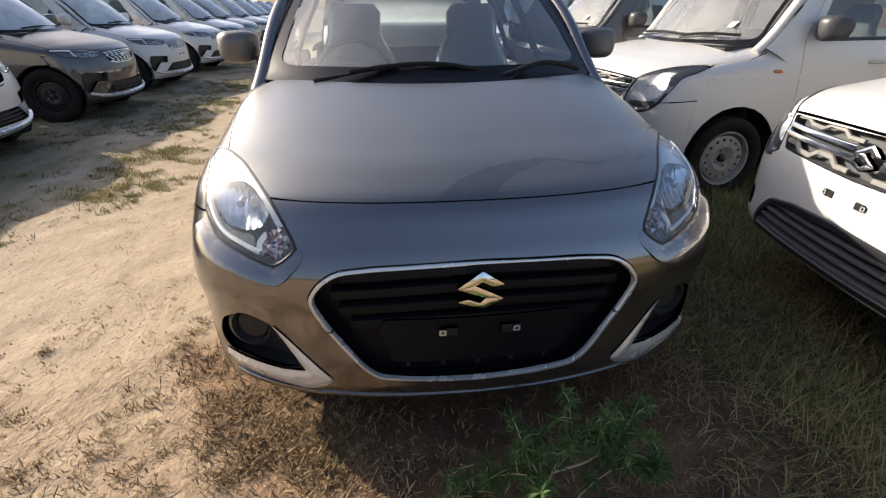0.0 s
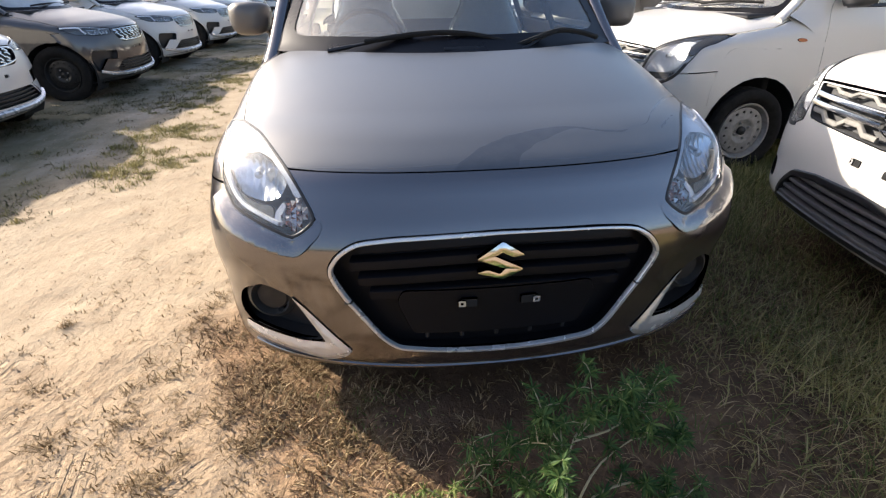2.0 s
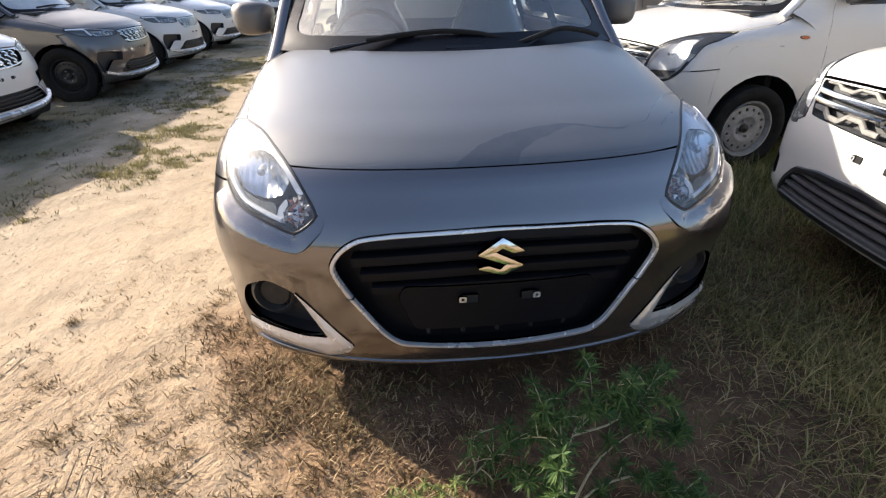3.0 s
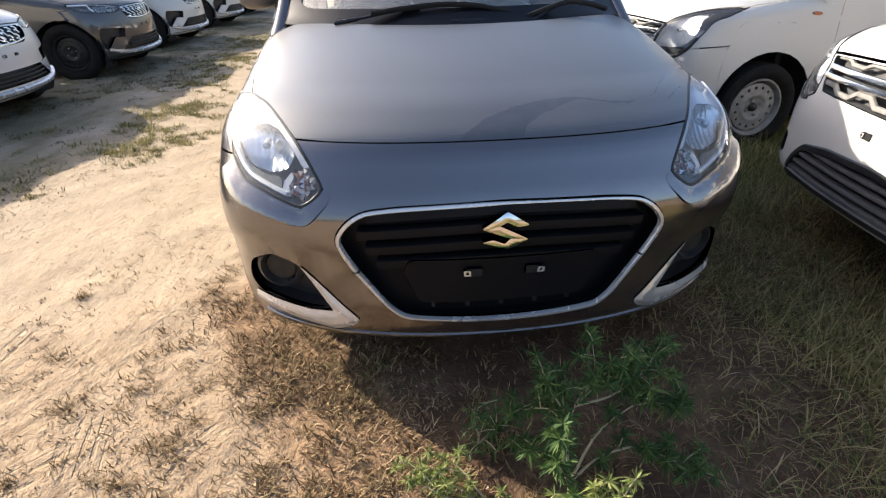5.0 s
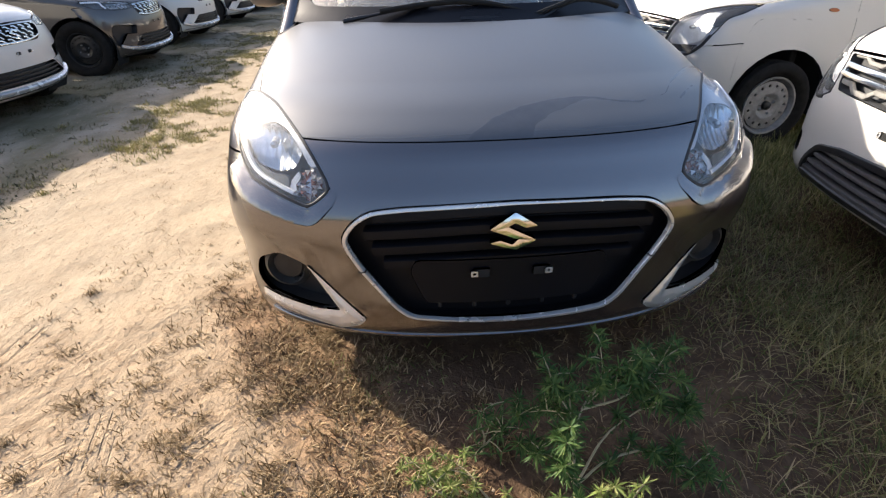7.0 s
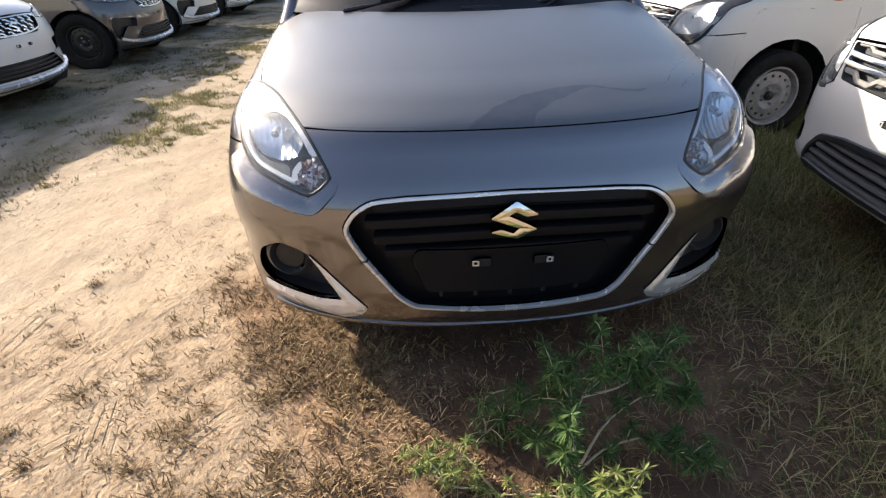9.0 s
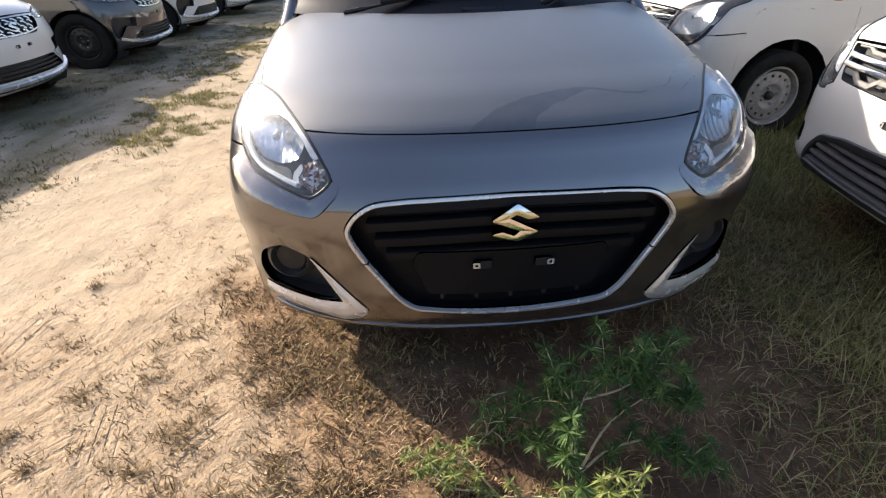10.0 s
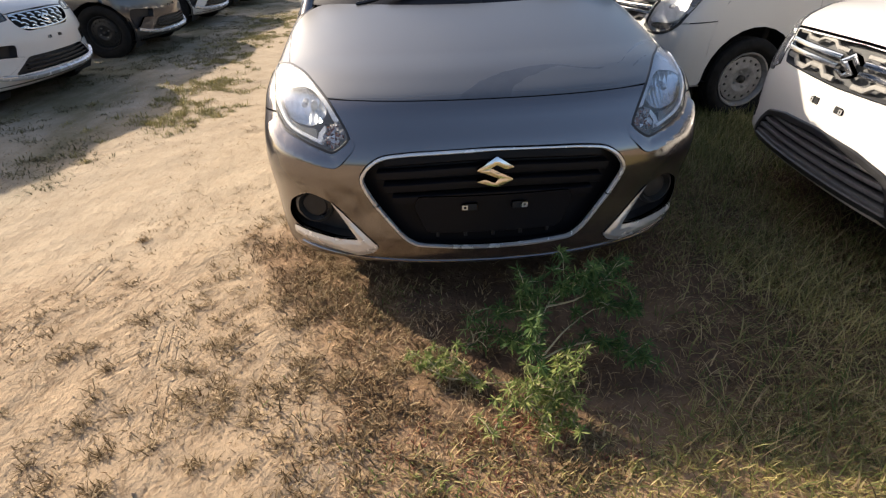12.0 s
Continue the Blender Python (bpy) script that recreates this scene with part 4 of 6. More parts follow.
def sedan_front(root, body):
    sk = SEDAN_SKIN
    lamp_edge = [(.795, .985), (.725, .955), (.65, .876), (.55, .735), (.508, .666), (.476, .604), (.503, .577), (.540, .552), (.62, .578), (.705, .613), (.742, .67), (.768, .80), (.79, .90)]
    lamp_r = rounded(sk.poly(lamp_edge), 0.02, 4)
    lamp_l = lamp_r * (-1, 1)
    seam = lambda x: .727 + .026 * (x / .55) ** 4 * 0.3
    hood_side = [(.55, .737), (.65, .878), (.725, .958), (.751, 1.112), (.775, 1.335), (.765, 1.43), (.737, 1.515), (.70, 1.568), (.655, 1.592)]
    hood_back = [(x, 1.450 + .14 * (x / .647) ** 2.6) for x in (.6, .5, .4, .3, .2, .1, 0)]
    hood = [(x, seam(x)) for x in np.linspace(-.55, .55, 13)][1:-1] + hood_side + hood_back + [(-x, s) for x, s in hood_back[:-1][::-1] + hood_side[::-1]]
    part("bonnet", sheet(sk.at, sk.poly(hood), (), 0.016, 0.0022), BONNET_GREY, root, "dusty grey metallic bonnet with wiped finger marks")
    # the hexagonal grille
    hexa = [(-.28, .206), (.28, .206), (.33, .243), (.42, .369), (.463, .468), (.431, .518), (.38, .551), (.28, .562), (0, .570),
            (-.28, .562), (-.38, .551), (-.431, .518), (-.463, .468), (-.42, .369), (-.33, .243)]
    hexa_r = rounded(hexa, 0.03, 4)
    fog = rounded(sk.poly([(.760, .27), (.735, .34), (.65, .398), (.570, .366), (.490, .226), (.56, .219), (.735, .235)]), 0.03, 4)
    far = sk.far
    far += 0.006
    face = [(-far, .03), (far, .03), (far, .66), (float(sk.across(.742)), .67)]
    lamp_low = [tuple(p) for p in sk.poly([(.705, .613), (.62, .578), (.540, .552), (.503, .577), (.476, .604), (.508, .666), (.55, .733)])]
    face += lamp_low + [(x, seam(x)) for x in np.linspace(.5, -.5, 11)] + [(-x, s) for x, s in lamp_low[::-1]] + [(-float(sk.across(.742)), .67), (-far, .66)]
    bumper = part("front_bumper", sheet(sk.at, face, [hexa_r, fog, fog * (-1, 1)], 0.03, 0.002), body, root, "grey metallic bumper")
    part("grille_backing", recess(sk, hexa_r, 0.05), GRILLE, bumper)
    pocket = lambda q: sk.at(q) + (0, 0.028, 0)
    for i, s in enumerate((.525, .478, .430, .384)):
        w = .40 - .03 * abs(s - .47) / .05
        bar = [(x, s + .010 * math.cos(x * 5)) for x in np.linspace(-w, w, 9)]
        part("grille_bar", ribbon(pocket, bar, 0.017, 0.014, sink=0.03), GRILLE, bumper)
    plate = rounded([(-.24, .262), (.24, .262), (.28, .36), (.265, .398), (-.265, .398), (-.28, .36)], 0.015, 3)
    part("plate_panel", sheet(sk.at, plate, (), 0.06, 0, 0.03, -0.010), GRILLE, bumper)
    for x in (-.2, -.1, 0, .1, .2):
        part("grille_rib", ribbon(pocket, [(x, .236), (x, .25), (x, .262)], 0.006, 0.004, count=4), BLACK, bumper)
    clip_pair(sk, 0.083, 0.363, bumper)
    badge(sk, 0.487, 0.129, bumper)
    # chrome surround: deep flanks, slim top and foot, in an upper and a lower piece
    inset = ccw(hexa_r)
    ring = inset - 0.008 * outward(inset)
    flank = np.clip((np.abs(ring[:, 0]) - .25) / .12, 0, 1)
    part("grille_surround", ribbon(sk.at, ring, 0.0042 + 0.0022 * np.append(flank, flank[0]), 0.009, True, count=260, sink=0.005), SATIN, bumper, "satin silver grille surround")
    lip = [(x, .118 + .03 * (x / .7) ** 2) for x in np.linspace(-.74, .74, 25)]
    part("chin_strip", ribbon(sk.at, lip, 0.012, 0.006, count=70), body, bumper)
    for sgn in (1, -1):
        side = np.array((sgn, 1))
        part("surround_joint", ribbon(sk.at, [(sgn * .398, .371), (sgn * .420, .368)], 0.0012, 0.0128, count=6), LINER, bumper)
        pk = part("fog_pocket", recess(sk, fog * side, 0.07), BLACK, bumper)
        c = sk.at(np.array([(sgn * .655, .315)]))[0] + np.array((0, 0.055, 0))
        turn = Matrix.Translation(c) @ Matrix.Rotation(radians(-90 + sgn * 12), 4, "Z")
        part("fog_lamp_ring", moved(lathe([(-0.02, .072), (0.012, .07), (0.02, .058), (0.0, .05), (-0.012, .048), (-.015, .001)], 30), turn), FOG_GREY, pk)
        part("fog_blank", moved(lathe([(-0.005, .05), (0.004, .044), (0.006, .001)], 24), turn), DUSTY_BLACK, pk)
        tick = rounded(sk.poly([(.572, .370), (.418, .198), (.440, .172), (.50, .150), (.57, .164), (.752, .193), (.745, .230), (.563, .217), (.490, .223)]), 0.010, 4) * side
        part("fog_trim", sheet(ridged(sk, tick, 0.45), tick, (), 0.008, 0, 0.012, 0.004), SATIN, bumper, "satin silver tick-shaped fog lamp trim")
        lens = headlamp(root, sk, lamp_r, sgn, 0.09, [], sk.poly([(.486, .604), (.535, .562), (.577, .582), (.562, .632), (.528, .652)]), shallow=(.76, .86), house_mat=LAMP_DARK,
                        dishes=[(sk.poly([(.556, .690), (.564, .706), (.603, .764), (.637, .785), (.700, .771), (.733, .742), (.728, .678), (.69, .648), (.62, .636), (.575, .652)]), (float(sk.across(.635)), .70), (.115, .085), .05)])
        shield = rounded(sk.poly([(.790, .976), (.725, .946), (.652, .868), (.553, .730), (.508, .657), (.530, .655), (.556, .705), (.600, .766), (.637, .788), (.700, .774), (.735, .745), (.752, .735), (.765, .80), (.787, .90)]), 0.012, 3) * side
        part("lamp_shield", sheet(lambda q: sk.at(q) + (0, 0.012, -0.003), shield, (), 0.025, 0, 0.02), REFLECTOR, lens, "bright upper shield of the headlamp")
        pad = rounded(sk.poly([(.566, .572), (.592, .582), (.585, .612), (.562, .640), (.556, .625), (.572, .600)]), 0.006, 3) * side
        part("lamp_pad", sheet(lambda q: sk.at(q) + (0, 0.016, 0), pad, (), 0.02, 0, 0.01), REFLECTOR, lens)
        wing = sk.poly([(.742, .673), (.768, .80), (.79, .90), (.795, .985), (.725, .957), (.751, 1.112), (.775, 1.335), (.765, 1.43), (.737, 1.515), (.70, 1.568), (.69, sk.top - .002)])
        wing = [tuple(p) for p in wing] + [(far, sk.top - .002), (far, .662)]
        part("front_wing", sheet(sk.at, np.array(wing) * side, (), 0.03, 0.002), body, root, "grey metallic front wing")
    # the ledge under each lamp, tilted to the sky, with a sharp lower edge
    brow = sk.poly([(.748, .655), (.705, .605), (.62, .570), (.540, .544), (.500, .570), (.470, .600)])
    foot = [(.458, .590), (.470, .562), (.516, .516), (.536, .506), (.604, .512), (.676, .531), (.756, .553), (.788, .578), (.806, .607)]
    for sgn in (1, -1):
        ledge = rounded(np.vstack([foot, brow]), 0.008, 3) * (sgn, 1)
        part("bumper_ledge", sheet(tilted(sk, brow * (sgn, 1), 0.045, 0.010), ledge, (), 0.012, 0, 0.008, 0.0004), body, bumper)
    # lamp bezels: a dark floor and a bright inner step
    for sgn in (1, -1):
        deep = lambda q: sk.at(q) + (0, 0.012, -0.004)
        floor_poly = rounded(sk.poly([(.592, .585), (.62, .592), (.69, .625), (.73, .69), (.745, .74), (.70, .658), (.64, .632), (.590, .632)]), 0.02) * (sgn, 1)
        part("lamp_bezel", sheet(deep, floor_poly, (), 0.04, 0, 0.01), LAMP_DARK, root)
        strip = sk.poly([(.575, .582), (.62, .598), (.69, .632), (.727, .69), (.748, .78), (.770, .88)]) * (sgn, 1)
        part("lamp_light_strip", ribbon(lambda q: sk.at(q) + (0, 0.010, 0), strip, 0.0065, 0.006, count=30), REFLECTOR, root, "bright strip in the lamp")
        wing_corner(root, SEDAN, sgn, .66, far, 1.14, .968, .09, body)
    # Unseen black sheet added under the nose; keeps light out of the panel gaps.
    liner = [(-.8, .1), (.8, .1), (.86, .7), (.84, 1.3), (.7, 1.6), (-.7, 1.6), (-.84, 1.3), (-.86, .7)]
    part("gap_shade_liner", sheet(lambda q: sk.at(q) * (.96, 1, 1) + (0, 0.11, -0.02), liner, (), 0.1, flange=0), LINER, root)
    part("cowl_tray", sheet(lambda q: np.stack([q[:, 0], .80 + .22 * np.abs(q[:, 0] / .7) ** 2 + q[:, 1], .985 - .03 * np.abs(q[:, 0] / .7) + 0 * q[:, 1]], 1),
                            [(-.68, 0), (.68, 0), (.68, .2), (-.68, .2)], (), 0.08, flange=0, out=(0, 0, 1)), BLACK, root)
    wiper(root, [(-.478, .90, .998), (-.40, .90, 1.010), (-.28, .90, 1.03), (-.16, .90, 1.043)], [(-.34, .89, 1.03), (-.17, .885, 1.05), (-.03, .88, 1.055), (.10, .88, 1.04), (.19, .885, 1.015)])
    wiper(root, [(-.05, .83, 1.0), (.10, .84, 1.0), (.265, .87, .995), (.33, .91, 1.02), (.40, .93, 1.045)], [(.225, .875, 1.0), (.32, .90, 1.028), (.40, .93, 1.047), (.52, 1.0, 1.035), (.62, 1.06, 1.008)])


sedan = thing("sedan", "dusty grey metallic compact sedan with hexagonal black grille on sandy ground", "car")
sedan_front(sedan, GREY)
car_shell(sedan, SEDAN, GREY, film=True)

# ---- tall white hatchbacks ----
HATCH_SKIN = Skin(0.81, [
    (.10, .262, .06, .26, -.02), (.03, .278, .07, .28, 0), (.0, .312, .08, .30, 0), (0, .45, .08, .32, 0), (.010, .62, .08, .32, 0), (.025, .69, .08, .32, 0),
    (.045, .77, .09, .32, 0), (.075, .845, .10, .32, .02), (.15, .895, .12, .31, .06), (.34, .95, .14, .29, .13), (.6, 1.0, .16, .25, .18), (.84, 1.035, .16, .22, .22)], 4.2)
HATCH = Kind(skin=HATCH_SKIN, half=0.81, length=3.655, belt=1.03, rail=1.58, rail_half=0.62, rail_drop=0.05, roof_rise=0.04, roof_end=3.40, tail_run=0.12,
             tail=[(.12, .24, .1, .2, 0), (.02, .3, .1, .22, 0), (0, .5, .1, .22, 0), (.02, .8, .1, .22, 0), (.05, 1.04, .1, .22, .02)],
             hub=0.757, base=2.398, tyre=0.288, rim=0.186, tread=0.165, metal=STEEL, cowl=(0.72, 1.025), screen_foot=(0.66, 0.94, 1.04), screen_top=(1.42, 0.58, 1.64),
             doors=(1.18, 2.0, 2.78), mirror=(0.86, 1.26, 1.13), mirror_size=(0.22, 0.15), mirror_mat=MIRROR_GREY, drive=0.33)


def corners(path, k=5):
    """A path with its corners kept: points filled in along each straight run."""
    return [tuple(np.array(a) + (np.array(b) - a) * i / k) for a, b in zip(path, path[1:]) for i in range(k)] + [path[-1]]


def hatch_front(root, body):
    sk = HATCH_SKIN
    far = sk.far
    lamp_edge = [(.510, .660), (.535, .78), (.57, .835), (.68, .90), (.765, .94), (.792, .90), (.785, .80), (.755, .69), (.70, .636), (.60, .622)]
    lamp_r = rounded(sk.poly(lamp_edge, True), 0.03, 4)
    mouth = rounded(sk.poly([(-.465, .682), (0, .672), (.465, .682), (.490, .715), (.518, .785), (.535, .812), (0, .832), (-.535, .812), (-.518, .785), (-.490, .715)], True), 0.012, 3)
    low = rounded(sk.poly([(-.50, .325), (.50, .325), (.475, .39), (.415, .45), (.25, .482), (0, .494), (-.25, .482), (-.415, .45), (-.475, .39)], True), 0.02, 4)
    edge_s = sk.up(.838)
    hood_side = [tuple(p) for p in sk.poly([(.55, .822), (.58, .842), (.68, .912), (.755, .952)], True)]
    hood_side += [(float(sk.across(.765)), sk.up(1.0)), (float(sk.across(.73)), sk.up(1.025)), (.64, sk.top - .01)]
    hood = [(x, edge_s + .004 - .02 * (x / .55) ** 2) for x in np.linspace(-.5, .5, 9)] + hood_side + [(0, sk.top - .09)] + [(-x, s) for x, s in hood_side[::-1]]
    part("bonnet", sheet(sk.at, hood, (), 0.05, 0.005), body, root)
    lamp_low = [tuple(p) for p in sk.poly([(.755, .69), (.70, .636), (.60, .622), (.510, .660), (.535, .78), (.55, .818)], True)]
    far += 0.016
    face = [(-far, .03), (far, .03), (far, sk.up(.70)), ] + lamp_low + [(x, edge_s - .02 * (x / .55) ** 2) for x in np.linspace(.5, -.5, 9)] + [(-x, s) for x, s in lamp_low[::-1]] + [(-far, sk.up(.70))]
    fog = rounded(sk.poly([(.605, .372), (.665, .362), (.700, .40), (.700, .45), (.63, .445)], True), 0.02)
    bumper = part("front_bumper", sheet(sk.at, face, [mouth, low, fog, fog * (-1, 1)], 0.05, 0.003), body, root)
    part("grille_backing", recess(sk, mouth, 0.05), CABIN, bumper)
    part("lower_grille_backing", recess(sk, low, 0.06), LINER, bumper)
    part("lower_grille_rim", ribbon(sk.at, dense(low, .05), 0.016, 0.01, True, count=90), BLACK, bumper)
    pocket = lambda q: sk.at(q) + (0, 0.012, 0)
    for z in (.347, .382, .417, .452):
        w = .48 - .09 * (z - .347) / .105
        part("lower_grille_slat", ribbon(pocket, [(x, sk.up(z)) for x in np.linspace(-w, w, 7)], 0.010, 0.016, count=30, sink=0.02), SLAT, bumper)
    part("chin", sheet(sk.at, [(-.52, .01), (.52, .01), (.52, sk.up(.318)), (-.52, sk.up(.318))], (), 0.08, 0, 0.012, 0.006), BLACK, bumper)
    for sgn in (1, -1):
        # chrome double bar, upper and lower honeycomb lattices
        for z in (.738, .772):
            part("grille_chrome_bar", ribbon(pocket, [(sgn * x, sk.up(z)) for x in (.07, .3, .52)], 0.013, 0.014, count=14), CHROME, bumper)
        part("grille_bar_end", ribbon(pocket, [(sgn * .50, sk.up(.738)), (sgn * .52, sk.up(.756)), (sgn * .50, sk.up(.772))], 0.010, 0.012, count=8), CHROME, bumper)
        zig = [(sgn * x, sk.up(z)) for x, z in ((.06, .80), (.14, .80), (.18, .818), (.26, .818), (.30, .80), (.38, .80), (.42, .815), (.50, .81))]
        part("grille_lattice", ribbon(pocket, corners(zig), 0.0085, 0.007, count=80), DULL, bumper)
        zag = [(sgn * x, sk.up(z)) for x, z in ((.06, .69), (.13, .69), (.17, .715), (.25, .715), (.29, .69), (.37, .69), (.41, .712), (.49, .712))]
        part("grille_lattice", ribbon(pocket, corners(zag), 0.011, 0.007, count=80), DULL, bumper)
        part("fog_pocket", recess(sk, fog * (sgn, 1), 0.05), BLACK, bumper)
        lm = headlamp(root, sk, lamp_r, sgn, 0.05, [], None, bowl_mat=REFLECTOR,
                      dishes=[(sk.poly([(.540, .695), (.550, .790), (.60, .840), (.68, .880), (.728, .885), (.748, .81), (.730, .725), (.64, .690)], True), (float(sk.across(.645)), sk.up(.785)), (.13, .12), .035)])
        part("lamp_foot_trim", ribbon(sk.at, sk.poly([(.56, .632), (.62, .622), (.70, .638), (.752, .69), (.77, .75)], True) * (sgn, 1), 0.010, 0.003, count=24), BLACK, lm)
        part("indicator_lens", sheet(lambda q: sk.at(q) + (0, 0.02, 0), rounded(sk.poly([(.545, .662), (.61, .645), (.69, .652), (.725, .695), (.70, .690), (.56, .682)], True), .02) * (sgn, 1), (), .04), FOG_GREY, lm)
        part("lamp_bezel", sheet(lambda q: sk.at(q) + (0, 0.012, 0), rounded(sk.poly([(.752, .80), (.778, .80), (.786, .895), (.765, .935), (.728, .905), (.745, .86)], True), .02) * (sgn, 1), (), .05), BLACK, lm)
        wing = [tuple(p) for p in sk.poly([(.755, .693), (.785, .80), (.792, .90), (.765, .945), (.757, .95)], True)]
        wing += [(x, s) for x, s in hood_side[-3:]] + [(.66, sk.top - .002), (far, sk.top - .002), (far, sk.up(.703))]
        part("front_wing", sheet(sk.at, np.array(wing) * (sgn, 1), (), 0.03, 0.003, 0, 0.0), body, root)
        wing_corner(root, HATCH, sgn, .63, far, .925, 1.0, .0, body)
        grid = np.stack(np.meshgrid(np.linspace(.6, sk.far, 80), np.linspace(.8, sk.top, 80)), -1).reshape(-1, 2)
        spot = grid[np.argmin(np.linalg.norm(sk.at(grid)[:, 1:] - (1.0, .865), axis=1))]
        blink = [(sgn * (spot[0] + .020 * math.cos(w)), spot[1] + .036 * math.sin(w)) for w in np.linspace(0, 2 * math.pi, 16, endpoint=False)]
        part("side_indicator", sheet(sk.at, blink, (), .02, 0, 0.008, 0.006, out=(sgn, 0, 0.3)), AMBER, root, "amber side indicator")
    clip_pair(sk, 0.078, sk.up(.60), bumper)
    badge(sk, sk.up(.755), 0.12, bumper)
    part("gap_shade_liner", sheet(lambda q: sk.at(q) * (.95, 1, 1) + (0, 0.12, -0.03), [(-.74, .1), (.74, .1), (.80, .7), (.7, 1.1), (.6, sk.top), (-.6, sk.top), (-.7, 1.1), (-.80, .7)], (), 0.12, flange=0), LINER, root)
    part("cowl_tray", box((1.25, 0.26, 0.03), 0.01, 1, (0, 0.84, 1.0)), BLACK, root)
    wiper(root, [(-.40, .72, 1.05), (-.2, .72, 1.065), (-.05, .74, 1.08)], [(-.42, .76, 1.075), (-.15, .735, 1.085), (.12, .74, 1.075)])
    wiper(root, [(.12, .71, 1.05), (.3, .74, 1.065), (.42, .79, 1.08)], [(.10, .73, 1.07), (.34, .77, 1.088), (.56, .86, 1.085)])
    part("paper_sticker", moved(box((0.075, 0.002, 0.055), 0.0005, 1), Matrix.Translation((.42, .895, 1.145)) @ Matrix.Rotation(radians(-48), 4, "X") @ Matrix.Rotation(radians(-4), 4, "Z")), PAPER, root)


def hatchback(label, body, m):
    root = thing("hatchback", label, "car", m, "hatchbacks parked in a row")
    hatch_front(root, body)
    car_shell(root, HATCH, body, fine=0.022)
    return root


near_hatch = hatchback("dusty white tall hatchback with chrome double-bar grille on grass", WHITE, pose(1.43, 0.415, 0, 0, 0, -96.5))
copy_thing(near_hatch, pose(1.325, 2.79, -0.01, 0, 0, -84.5))["label"] = "dusty white tall hatchback with steel wheels beside another in the row"
hatchback("dusty dark grey tall hatchback in the parked row", DARK, pose(1.25, 5.3, 0, 0, 0, -90))

# ---- people carriers ----
VAN_SKIN = Skin(0.8675, [
    (.12, .20, .15, .26, -.02), (.035, .225, .18, .27, 0), (.002, .27, .19, .29, 0), (0, .45, .19, .29, 0), (.008, .58, .17, .31, 0), (.025, .67, .17, .31, 0),
    (.045, .75, .18, .33, 0), (.075, .815, .19, .33, .02), (.14, .865, .20, .32, .06), (.34, .935, .20, .29, .13), (.65, 1.0, .18, .28, .19), (.95, 1.055, .18, .24, .24)], 3.6)
VAN = Kind(skin=VAN_SKIN, half=0.8675, length=4.395, belt=1.03, rail=1.58, rail_half=0.62, rail_drop=0.08, roof_rise=0.05, roof_end=4.05, tail_run=0.15,
           tail=[(.12, .24, .1, .25, 0), (.02, .3, .1, .28, 0), (0, .5, .1, .28, 0), (.02, .8, .1, .28, 0), (.06, 1.04, .1, .28, .02)],
           hub=0.61, base=2.78, tyre=0.322, rim=0.195, tread=0.18, metal=STEEL_BLACK, cowl=(0.80, 1.04), screen_foot=(0.70, 1.10, 1.05), screen_top=(1.72, 0.57, 1.65),
           doors=(1.32, 2.3, 3.2), mirror=(0.95, 1.27, 1.14), mirror_size=(0.22, 0.16), mirror_mat=None, drive=0.35)


